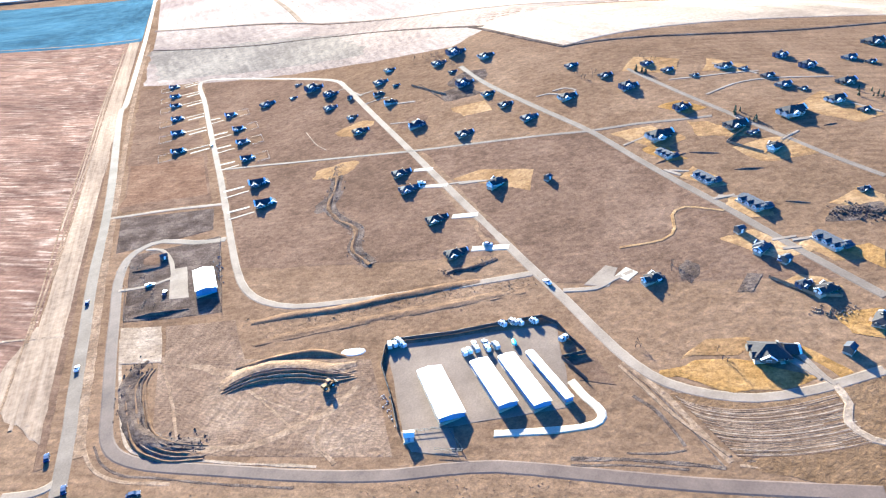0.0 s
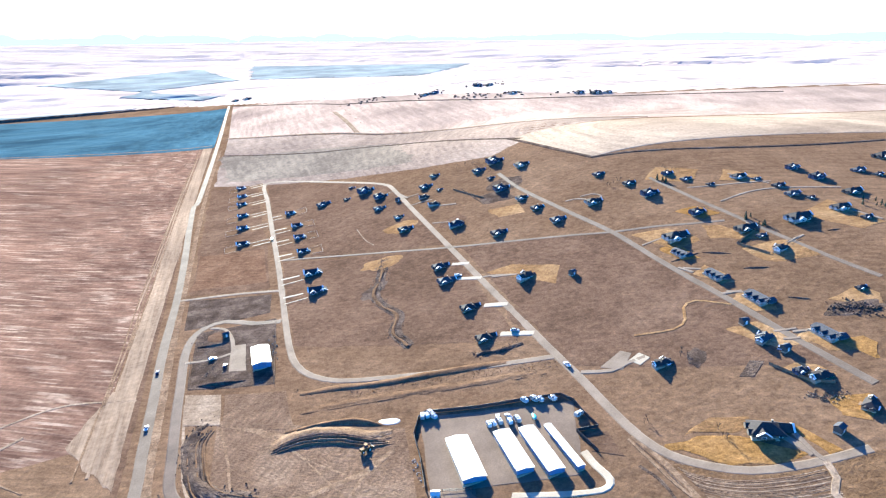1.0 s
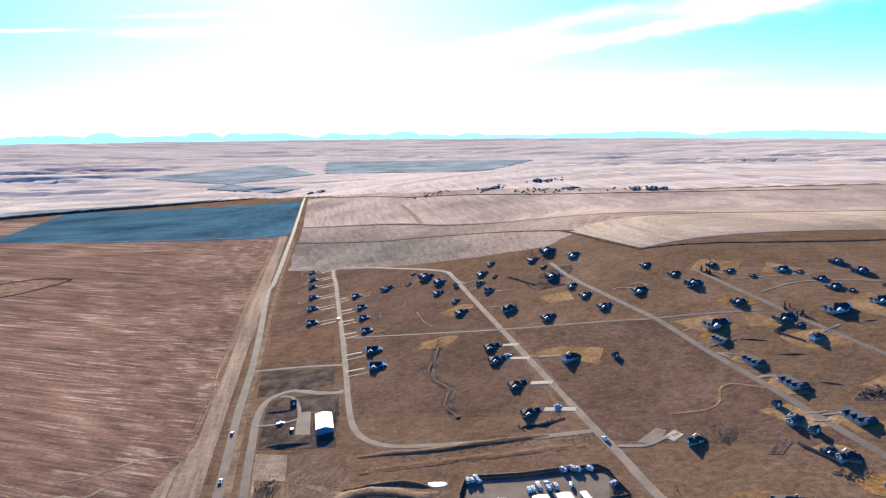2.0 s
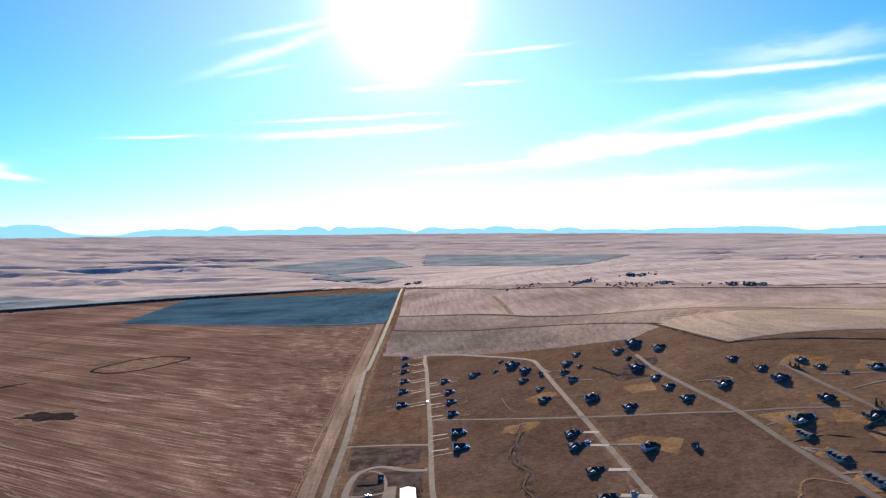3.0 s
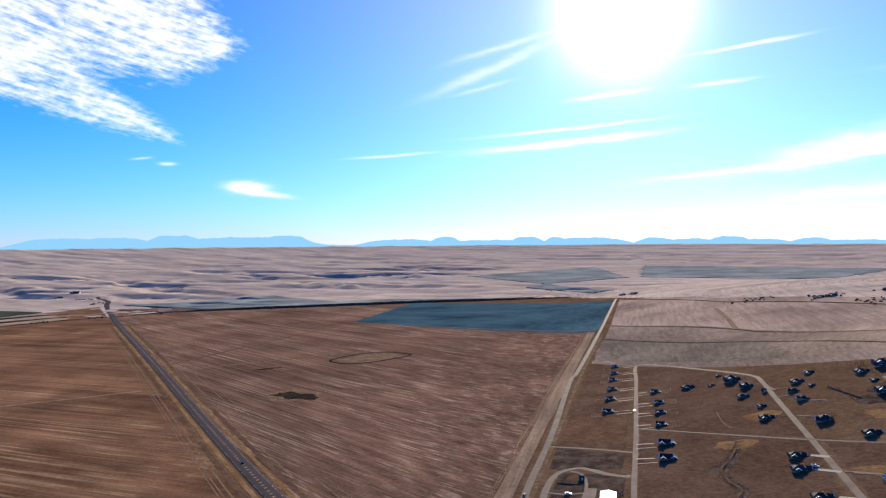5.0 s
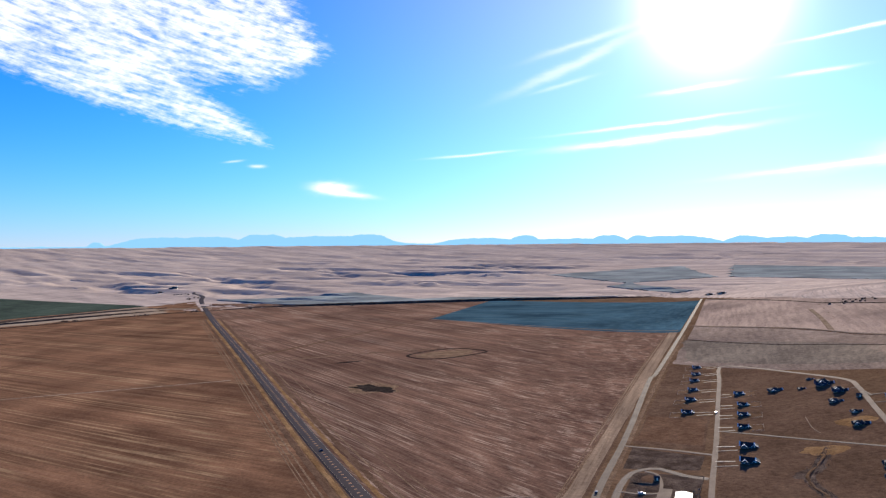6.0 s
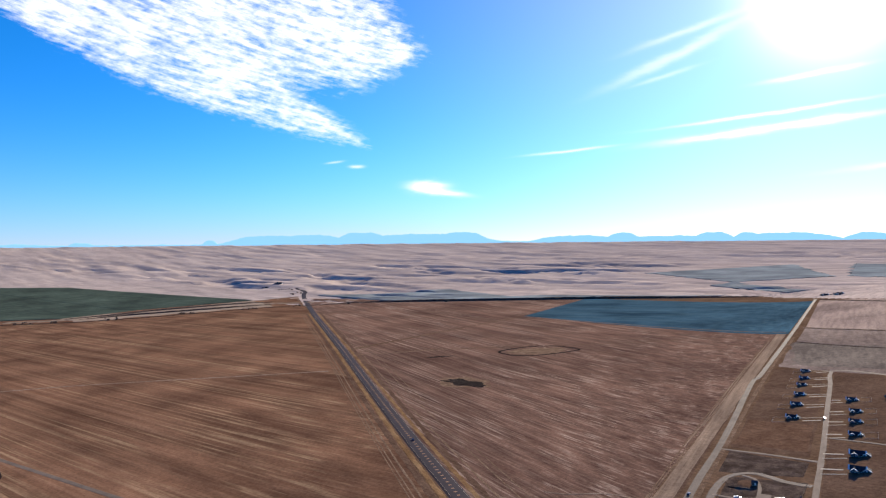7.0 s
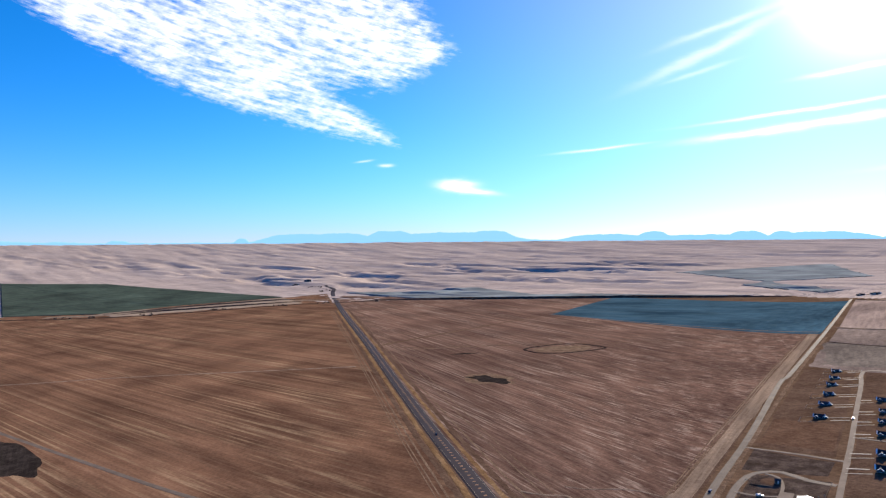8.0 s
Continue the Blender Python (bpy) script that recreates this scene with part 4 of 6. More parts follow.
for kind, x, y, turn, size in [(1, 240.1, 396.3, 0, 0.48), (0, 246.0, 362.9, 0, 0.51), (2, 245.3, 336.2, 0, 0.66), (3, 213.8, 355.2, 0, 0.70), (2, 273.2, 357.6, 0, 0.45), (1, 276.4, 340.0, 0, 0.41), (0, 282.5, 321.8, 0, 0.31), (3, 304.6, 322.3, 0, 0.62), (1, 311.5, 313.1, 0, 0.31), (2, 347.7, 321.3, 0, 0.55), (0, 313.3, 295.2, 0, 0.47), (1, 309.4, 278.9, 0, 0.52), (0, 313.8, 269.1, 0, 0.31), (2, 345.4, 297.4, 0, 0.61)]:
    home(kind, x, y, turn, size)
for kind, x, y, turn, size in [(1, 382.3, 300.1, 0, 0.53), (0, 386.6, 288.4, 0, 0.40), (4, 428.3, 322.1, 0, 0.79), (4, 341.7, 266.1, 0, 0.58), (3, 314.2, 247.9, 0, 0.68), (0, 315.3, 230.8, 0, 0.39), (3, 284.6, 247.5, 0, 0.90), (2, 249.5, 290.1, 0, 0.55), (4, 255.6, 254.7, 0, 0.62), (1, 256.9, 242.9, 0, 0.31), (3, 254.3, 225.3, 200, 0.55), (3, 222.9, 272.9, 0, 0.87), (7, 215.7, 255.6, 0, 0.50), (7, 215.2, 225.0, 0, 0.55)]:
    home(kind, x, y, turn, size)
for kind, x, y, turn, size in [(7, 216.7, 195.8, 0, 0.60), (7, 219.7, 158.0, 0, 0.58), (1, 198.7, 170.4, 200, 0.49), (2, 194.1, 145.0, 0, 0.37), (4, 198.9, 138.8, 180, 0.45), (4, 156.1, 180.6, 180, 0.45), (4, 162.6, 126.4, -25, 0.75), (4, 199.6, 117.5, 30, 0.42), (0, 254.0, 175.4, 0, 0.31)]:
    home(kind, x, y, turn, size)


# ---------------------------------------------------------------- the storage yard
quad_patch("yard", [(42.5, 161.3), (96.8, 141.9), (112.7, 181), (50.7, 207.7)], LOT_GRAVEL, "grey gravel storage yard", "yard", 0.1, 6, 1)
quad_patch("yard", [(42.8, 152.4), (56.1, 142.8), (59.1, 154.8), (41.7, 162.6)], LOT_GRAVEL, "grey gravel gate apron", "yard", 0.14, 4, 0.5)


def storage_shed(label, w, l, h, doors):
    """A long steel shed, its ridge along y, roll-up doors down both sides."""
    ob = tagged(new("storage_shed"), label, "shed", "sheds of the storage yard")
    part("foundation", boxes((-w / 2 - 0.2, w / 2 + 0.2, -l / 2 - 0.2, l / 2 + 0.2, -4, 0.12)), CONCRETE, ob, "concrete slab")
    part("wall", gable_wall(w, l, h, w * 0.07, True), WALL_SHADE_BLUE, ob, "metal wall coloured blue for its shade")
    part("roof", gable(w, l, h, w * 0.07, 0.25, 0.12, True), METAL_WHITE, ob, "white ribbed metal roof")
    for k in range(doors):
        y = -l / 2 + (k + 0.5) * l / doors
        for s in (-1, 1):
            part("roll_up_door", boxes((s * w / 2 - 0.05, s * w / 2 + 0.05, y - l / doors * 0.38, y + l / doors * 0.38, 0.13, h * 0.78)), METAL_BLUE, ob, "blue roll-up door")
    for s in (-1, 1):
        part("gutter", boxes((s * (w / 2 + 0.3) - 0.07, s * (w / 2 + 0.3) + 0.07, -l / 2, l / 2, h - 0.16, h - 0.04)), WHITE, ob)
    return ob


for w, l, h, doors, x, y, turn in [(9.7, 27.7, 2.3, 8, 60.2, 171.1, -1.9), (7.4, 26.5, 2.3, 8, 78.5, 165.4, 0.1), (6.9, 29.3, 2.3, 9, 88.4, 160.7, 0.7), (3.2, 28.8, 2.0, 10, 96.9, 158.0, 2.0)]:
    settle(storage_shed("long white metal storage shed with roll-up doors", w - 0.5, l - 0.5, h, doors), x, y, turn)



def barn():
    ob = tagged(new("workshop"), "metal workshop with shade-blue walls and white roof in a dirt yard", "workshop")
    w, l, h = 9.6, 21.0, 3.3
    part("foundation", boxes((-w / 2 - 0.3, w / 2 + 0.3, -l / 2 - 0.3, l / 2 + 0.3, -4, 0.15)), CONCRETE, ob, "concrete slab")
    part("wall", gable_wall(w, l, h, 1.0, True), WALL_SHADE_BLUE, ob, "metal wall with blue shade in its colour")
    part("roof", gable(w, l, h, 1.0, 0.4, 0.15, True), METAL_WHITE, ob, "white ribbed metal roof")
    for k in range(3):
        part("overhead_door", boxes((-w / 2 - 0.06, -w / 2 + 0.05, -8 + 6.5 * k, -4 + 6.5 * k, 0.16, 3.3)), WHITE, ob)
    part("overhead_door", boxes((-2.2, 2.2, -l / 2 - 0.06, -l / 2 + 0.05, 0.16, 3.4)), METAL_BLUE, ob, "blue overhead door")
    return settle(ob, -18.1, 301.2, 2)


barn()


# ---------------------------------------------------------------- yards, drives and tracks
for k, y in enumerate((700, 662, 629, 585, 545, 500)):
    quad_patch("yard", [(-44, y - 9), (-8, y - 9), (-8, y + 9), (-44, y + 9)], PRAIRIE, "dry yellow house yard", "yard", 0.09, 6, 1.2)
    ribbon("driveway", [(-21, y - 3.5), (-7, y - 3.5)], 2.6, CONCRETE, "pale concrete driveway", "driveway", 0.2, 4, curve=False)
    ribbon("driveway", [(-24, y + 5), (-7, y + 4.5)], 1.4, CONCRETE, "pale concrete walk", "driveway", 0.2, 4, curve=False)
for k, (x, y) in enumerate([(13.7, 560), (16.8, 519), (16.9, 487), (17, 452), (19.2, 404), (19.3, 372)]):
    quad_patch("yard", [(-1, y - 9), (x + 14, y - 11), (x + 14, y + 7), (-1, y + 9)], PRAIRIE if k < 4 else LOT, "dry yellow house yard", "yard", 0.09, 6, 1.2)
    ribbon("driveway", [(-2, y + 4), (x - 8, y + 2.5)], 2.8, CONCRETE, "pale concrete driveway", "driveway", 0.2, 4, curve=False)
    ribbon("driveway", [(-2, y - 6), (x - 6, y - 6)], 1.5, CONCRETE, "pale concrete walk", "driveway", 0.2, 4, curve=False)
for a, b, w in [((107.4, 345.3), (116.9, 338.3), 4.2), ((104.4, 323.5), (116.9, 313.8), 4.2), ((107.3, 281.6), (118.7, 274.1), 5), ((104.7, 248.7), (119.4, 238.7), 5)]:
    ribbon("driveway", [a, b], w, CONCRETE, "wide white concrete driveway", "driveway", 0.2, 4, curve=False)
for line, w, m, label in [
    ([(118.2, 314.2), (127.4, 308.8), (136.6, 300.6)], 2, GRAVEL, "gravel drive to a house"), ([(124, 196.6), (135.3, 189.6), (143.6, 190.1), (152.6, 189.6)], 3, GRAVEL, "gravel drive to a house"),
    ([(168.1, 109.8), (167, 117.6), (165, 126.4)], 3.2, GRAVEL, "gravel drive past a lawn"), ([(169.1, 105.9), (166.6, 98.4), (161.3, 93.8), (162.4, 86), (169.8, 77.5)], 3, PALE, "pale dirt track"),
    ([(102.7, 152.3), (103.1, 143.6), (104.2, 137.1), (103.5, 133.2), (99.4, 132), (90.9, 135.1), (80.9, 139.7), (70, 145.4)], 3.4, CONCRETE, "white concrete strip round the storage yard"),
    ([(120.2, 149.3), (122.5, 122.6), (126.7, 101.6)], 1.6, TRODDEN, "pale trodden track down the slope"),
    ([(156.7, 206), (173.5, 199.1), (181.9, 202.6), (186.7, 211), (194.2, 212.6), (204.5, 199.2)], 1.8, DRY, "pale eroded ditch track"),
    ([(111.1, 478), (123.6, 476), (129, 473)], 1.6, GRAVEL, "gravel drive"), ([(110.8, 501), (123.3, 499)], 1.6, GRAVEL, "gravel drive"), ([(107.8, 530), (99.6, 529)], 1.8, GRAVEL, "gravel drive"),
    ([(115.5, 424), (126.4, 415)], 1.6, GRAVEL, "gravel drive"), ([(202.1, 373.6), (209.9, 370.2), (217.1, 358.7), (223.7, 360.7), (220.4, 369.2), (212.9, 371.8)], 1.8, GRAVEL, "looped gravel drive"),
    ([(62.5, 465), (64.7, 436), (68.7, 421)], 0.9, PALE, "pale line along a lot"), ([(207.7, 242.4), (213.6, 235.1)], 2, GRAVEL, "gravel drive"), ([(209.8, 210.1), (215.6, 203.7)], 2, GRAVEL, "gravel drive"),
    ([(213, 168.1), (204.7, 171.9)], 2, GRAVEL, "gravel drive"), ([(205.6, 278.9), (219.6, 278.3)], 2, GRAVEL, "gravel drive"), ([(268.8, 327.3), (284.5, 318.5), (316.8, 305.8)], 2, GRAVEL, "gravel drive"),
    ([(270, 295), (302.3, 295.7), (344.6, 276.9)], 2, GRAVEL, "gravel drive"), ([(273.4, 230.6), (261.2, 228.8)], 2, GRAVEL, "gravel drive"),
    ([(-667, 674), (-589, 741), (-510, 809), (-434, 861)], 6, TRODDEN, "faint pale track across the stubble"), ([(-1100, 160), (-980, 262), (-908, 333), (-823, 403), (-720, 482), (-623, 558)], 6, PALE, "pale track across the field"),
   
    ([(-166.9, 287.9), (-151.6, 289.1), (-127.1, 299.4), (-109.1, 298.6), (-82.4, 289.8)], 2.2, PALE, "dry runnel across the field"), ([(-190.5, 266.7), (-172.2, 267.9), (-157.9, 273), (-146.8, 267.2), (-132.5, 277.4)], 3, PALE, "dry runnel at the field's edge"),
]:
    ribbon("track", line, w, m, label, "track", 0.2, 5, 0.35)
for side in (-1, 1):
    for off, wide, m in ((11.5, 5.5, DRY), (18.0, 7.0, LOT), (25.0, 2.4, TRODDEN), (34.0 + 4 * side, 1.6, TRODDEN), (39.0 + 6 * side, 1.3, TRODDEN)):
        line = [(x + side * off * 0.66, y + side * off * 0.75) for x, y in ((-150, 198), (-222, 260), (-321, 345), (-459, 466), (-750, 723), (-1180, 1097))]
        ribbon("verge", line, wide, m, "dry grass verge and ruts beside the highway", "verge", 0.13, 10, 0.7)
ribbon("verge", [(-67.5, 205.5), (-69.5, 307), (-69.9, 428), (-70.1, 709), (-64.9, 983)], 5, TRODDEN, "dry grass verge between two roads", "verge", 0.1, 8, 0.5)
ribbon("verge", [(-80.9, 205.4), (-81.8, 307), (-82.3, 428), (-82.4, 709), (-76.9, 1024)], 4, LOT, "brown ditch beside the road", "verge", 0.11, 8, 0.5)
for x, y, rx, ry, turn, m, label in [
    (95.1, 439, 13, 10, 0, DRY, "dry yard"),
    (129.1, 413, 12, 8, 0, LOT, "brown yard"),
    (67, 384.6, 16, 10, 0, DRY, "dry grass patch"),
    (182.7, 447, 14, 14, 0, EARTH, "dark tilled patch"),
    (54.6, 345.9, 12, 6, 30, EARTH, "dark dug earth"),
    (168.9, 176.3, 4, 7, -30, EARTH, "tilled garden plot"),
    (241.6, 165.2, 12, 6, -20, EARTH, "stony earth heap"),
    (118.2, 258.5, 5, 10, 0, LOT, "brown grass"),
    (-640, 108, 88, 25, -7, DAMP, "burnt black ground"),
    (-498, 63.9, 70, 30, 0, FIELD_FAR_WEST, "brown ground"),
]:
    blob_patch("yard_patch", x, y, rx, ry, turn, m, label, "ground", 0.12, 0.35, x * 0.1)

# hollows in the stubble field
blob_patch("hollow", -408, 802, 52, 30, 40, TRODDEN, "pale dry hollow in the stubble", "hollow", 0.2, 0.2, 3)
ribbon("hollow_rim", [(-457, 768), (-463, 788), (-435, 837), (-397.6, 853), (-361.2, 842), (-351, 826), (-388.4, 773), (-425, 756), (-457, 768)], 6, DAMP, "dark damp rim of a hollow", "hollow", 0.35, 8, 0.4)
blob_patch("hollow", -405, 568, 42, 24, -15, TRODDEN, "pale dry rim of a hollow", "hollow", 0.2, 0.5, 5)
blob_patch("hollow", -403, 567, 36, 16, -15, DAMP, "dark damp hollow", "hollow", 0.3, 0.6, 8)
blob_patch("hollow", -532, 707, 22, 5, 40, DAMP, "dark damp furrow", "hollow", 0.3, 0.6, 2)

# ---------------------------------------------------------------- works ground beside the yard
quad_patch("works_ground", [(-42.2, 195.4), (36.6, 153.6), (42.5, 203.8), (-40.1, 252.3)], TRACKED, "brown graded ground with wheel tracks", "ground", 0.05, 8)
quad_patch("straw_patch", [(-57.7, 283.8), (-39.1, 275.6), (-39.1, 248.3), (-56.6, 255.4)], PALE, "pale straw covered patch", "ground", 0.12, 5, 1)
quad_patch("worked_ground", [(-37, 274.6), (-7, 261.9), (-4.9, 227.6), (-38, 246.2)], TRACKED, "brown worked patch with curved tracks", "ground", 0.1, 5, 1)
mound("bank", [(-45.3, 252.4), (-51.5, 242.2), (-50.5, 223.9), (-47.4, 208.7), (-38.1, 199.5), (-25.6, 192.3)], 9, 1.0, EARTH, "dark ploughed ridge of soil", rough=0.8)
for k in range(5):
    mound("bank", [(-41 - 1.7 * k, 246 - 0.4 * k), (-45 - 1.8 * k, 236), (-44 - 1.8 * k, 218), (-41 - 1.7 * k, 205 - k), (-33 - 1.2 * k, 196 - 1.6 * k), (-22 - 0.6 * k, 190 - 1.5 * k)], 1.7, 0.7, EARTH if k % 2 else PRAIRIE, "dark ploughed furrow of soil", rough=0.5, step=2.5)
    mound("bank", [(-17 + k, 214 + 1.5 * k), (-3, 214.5 + 1.8 * k), (12, 209 + 2.0 * k), (25, 200 + 1.8 * k), (35 - k, 196.5 + 1.5 * k)], 1.8, 0.9 + 0.35 * (2 - abs(k - 2)), TRODDEN if k % 2 else PRAIRIE, "ribbed side of a brown soil stockpile", rough=0.4, step=2.5)
mound("bank", [(-16.3, 218.7), (-3.9, 222.5), (11.6, 217.1), (26.1, 206.5), (36.3, 203.1)], 10, 1.2, TRODDEN, "long brown soil stockpile", rough=0.5)
mound("bank", [(-9.1, 227.7), (7.5, 225.3), (21.9, 220.8), (34.3, 210.2)], 4, 1.0, PRAIRIE, "dark soil ridge", rough=0.6)
mound("bank", [(0, 256), (18.7, 251), (36.1, 244.1), (60.4, 237.1), (80.3, 231), (99.9, 223.3)], 6, 0.8, PRAIRIE, "dry grass bank along a ditch", rough=0.3)
mound("bank", [(0, 240), (30.1, 233.5), (70.5, 221), (111.6, 206.5)], 7, 0.25, PRAIRIE, "rough grass bank", rough=0.3)
ribbon("disturbed_soil", [(70.9, 390.7), (65.2, 370.5), (61.4, 359.5), (54.6, 341), (55.7, 323.4), (61.8, 304.2), (56, 287.2), (60.1, 268.1)], 9, EARTH, "winding strip of disturbed soil", "ground", 0.12, 4, 0.5)
mound("bank", [(68.9, 391), (65.2, 370.5), (61.4, 359.5), (53.6, 341.1), (54.7, 323.5), (60.8, 304.3), (55, 287.2), (59.1, 268.2)], 3, 0.6, PRAIRIE, "winding bank of stony soil", rough=0.8)
mound("bank", [(88, 239), (99.7, 234.9), (111.1, 234.6)], 4, 0.8, EARTH, "rough soil heap", rough=0.8)
blob_patch("pond", 37.3, 211.6, 5.5, 2.2, -25, WATER, "small pale frozen pond", "pond", 0.16, 0.15, 4)
for line, w in (([(-38, 249.3), (-19.4, 232.4), (-4.9, 221.5)], 5), ([(-18.4, 231.9), (-4.9, 210.4), (6.6, 184.8), (18, 160.2)], 1.4), ([(-16.3, 231.9), (-7, 213.5), (1.3, 201.1), (13.8, 186.7)], 1.2), ([(34.4, 192.1), (24.1, 186.4), (6.6, 182.8), (-11.1, 183.6), (-30.8, 192.3)], 4), ([(24.1, 187.4), (14.9, 174.5), (18, 160.2)], 2), ([(-39.1, 246.3), (-34.9, 220.9), (-32.9, 197.4)], 1.5)):
    ribbon("track", line, w, TRODDEN, "pale wheel track on graded ground", "track", 0.09, 2.5, 1.0)
quad_patch("swath_slope", [(128.7, 96.5), (150.9, 68.9), (230, 88), (190.3, 99.7)], SWATH, "brown slope with curved mown swaths", "ground", 0.07, 4, 3)
quad_patch("swath_slope", [(126.2, 130.2), (128.7, 97.5), (190.3, 99.7), (165.5, 106.2)], SWATH, "brown slope with curved mown swaths", "ground", 0.06, 4, 2)
for m, w, label, line in [
    (PALE, 2.0, "pale sandy verge of the access road", [(-57, 275.1), (-55.4, 241.9), (-53.5, 217), (-50.4, 202.8), (-43.8, 195.4), (-28, 185.5), (-7.5, 173.4), (12.2, 162.2)]),
    (EARTH, 1.6, "rough dark soil along the access road", [(-62.5, 209.1), (-58.9, 198.4), (-51.8, 189.9), (-39.4, 182.5), (-17.4, 169.1), (3.7, 157.1)]),
    (TRODDEN, 2.4, "trodden soil beside the access road", [(-68.8, 241.2), (-67.1, 220.4), (-64.7, 204.4), (-60.1, 194.6), (-51.6, 186.7), (-35.6, 177.9)]),
    (EARTH, 2.2, "dark ruts above the access road", [(86.8, 124.3), (99.8, 116.4), (113, 107), (123.2, 98.9)]),
    (EARTH, 1.2, "dark ruts above the access road", [(85.6, 122.2), (101.5, 112.9), (114.3, 103.6)]),
    (TRODDEN, 3.4, "pale trodden grass down the slope", [(122.5, 150), (124.1, 137), (125.3, 123.7), (125.3, 110.1), (125.8, 99.7)]),
    (EARTH, 1.0, "dark ditch down the slope", [(121.5, 145.8), (123.3, 129.7), (123.7, 116), (123.1, 100)]),
    (EARTH, 2.2, "rough earth bank on the slope", [(116.5, 135.5), (119.2, 125.4), (119, 116.5), (118.2, 110.8)]),
    (EARTH, 1.4, "rough earth bank on the slope", [(117.8, 109.5), (111.5, 111.8), (102.5, 117.5)]),
    (EARTH, 1.8, "dark wheel rut below the street", [(128.3, 130.7), (133.2, 122.9), (140.3, 115.9), (148.5, 110.7), (159.5, 106.7), (167.7, 104.2)]),
    (TRODDEN, 1.6, "pale rough ground above the road", [(127, 97.7), (137.3, 89.7), (146.5, 83.4), (156.1, 76.8)]),
    (EARTH, 1.4, "rough dark ground above the road", [(129.4, 98.2), (134.1, 94.7), (138.6, 91.1)]),
]:
    ribbon("verge", line, w * 0.75, m, label, "verge", 0.06, 1.6, 1.0)
SWATH_TOP = [(127.4, 127.9), (130.4, 122), (137.5, 115), (145.7, 110), (156.4, 105.6), (166.4, 102.9)]
SWATH_FOOT = [(128.4, 100.5), (132.8, 97.6), (139.2, 93.8), (146.1, 90.7), (154.6, 87.5), (161.4, 85.5)]
pick = random.Random(41)
for k in range(52):
    f = (k + pick.uniform(-0.4, 0.4)) / 51
    line = [(a[0] + (b[0] - a[0]) * f, a[1] + (b[1] - a[1]) * f) for a, b in zip(SWATH_TOP, SWATH_FOOT)]
    ribbon("swath", line[k * 5 % 3 // 2:6 - k * 7 % 4 // 3], pick.uniform(0.22, 0.6), (PALE, LOT, TRODDEN, EARTH, TRODDEN)[k % 5], "mown swath along the slope", "ground", 0.1, 1.8, 0.5)
quad_patch("pad", [(132.5, 194.4), (145.7, 199.7), (148.9, 195.2), (139.9, 187.4)], GRAVEL, "pale gravel pad beside a drive", "ground", 0.12, 4, 1)
quad_patch("plot", [(174.7, 155.9), (184.5, 161.9), (188.5, 158.2), (179.2, 152.7)], EARTH, "dark tilled garden plot", "ground", 0.12, 3, 0.6)
quad_patch("drive", [(147.3, 185.4), (153.6, 187.6), (151.6, 193.5), (145.3, 191.4)], CONCRETE, "white concrete drive before a garage", "driveway", 0.2, 4, 0.3)
quad_patch("ground_nook", [(105.3, 150.8), (114.6, 142.1), (115.3, 157.5), (107, 161.3)], LOT, "fenced brown grass corner", "ground", 0.12, 4, 0.6)

# the workshop's yard
quad_patch("yard", [(-56.6, 287.8), (-12.2, 272.1), (-8.2, 349.1), (-56.6, 355.4)], EARTH, "dark dirt workshop yard", "yard", 0.12, 6, 1)
quad_patch("yard", [(-36, 296.8), (-26.7, 293.6), (-26.7, 324.8), (-35, 326.9)], GRAVEL, "pale gravel apron", "yard", 0.2, 5, 0.5)
ribbon("track", [(-60.7, 319.2), (-46.3, 316), (-33.9, 317.9)], 3, GRAVEL, "gravel drive into the yard", "track", 0.22, 4)
ribbon("track", [(-33.9, 321.9), (-35, 337), (-40.1, 352.2), (-48.3, 357.3)], 3, GRAVEL, "gravel drive inside the yard", "track", 0.22, 4)
blob_patch("yard_patch", -43.2, 343.2, 7, 7, 0, LOT, "brown patch inside a drive", "ground", 0.24, 0.2, 3)
mound("bank", [(-52.5, 289.8), (-40.1, 286.7), (-26.7, 283.5)], 3, 1.2, EARTH, "dark soil bank", rough=0.5)
mound("bank", [(-54.5, 335.3), (-46.3, 333.2), (-36, 332)], 3, 1.0, EARTH, "dark soil bank", rough=0.5)

# ---------------------------------------------------------------- stream, far fields and farms
ribbon("stream_bed", [(-2300, 420), (-1921, 576), (-1699, 730), (-1595, 860), (-1511, 1017), (-1421, 1190), (-1342, 1252), (-1227, 1377), (-912, 1514), (-617, 1638), (-205.6, 1746)], 16, DAMP, "dark winding stream bed", "stream", 0.5, 20, 0.6)
quad_patch("stream_flat", [(-1806, 771), (-1684, 751), (-1441, 1197), (-1660, 1308)], FIELD_TAN, "pale eroded flat beside the stream", "bank", 0.5, 20, 30)
for line in ([(-1773, 767), (-1727, 886), (-1709, 1003), (-1621, 1201), (-1549, 1290)], [(-1725, 779), (-1668, 908), (-1580, 1067), (-1493, 1234)]):
    mound("bank", line, 16, 4, EARTH, "dark cut bank beside the stream", rough=1.5, step=10)
ribbon("stream_bank", [(-1864, 655), (-1739, 783), (-1677, 908), (-1620, 1055), (-1532, 1243), (-1411, 1334)], 44, PALE, "pale eroded stream bank", "bank", 0.4, 15, 0.8)
ribbon("stream_bed", [(-57.7, 1597), (101.5, 1318), (246.8, 1120), (352.7, 969), (448, 882), (540, 819), (719, 735)], 7, DAMP, "dark rail bed across the plain", "stream", 0.5, 20, 0.3)


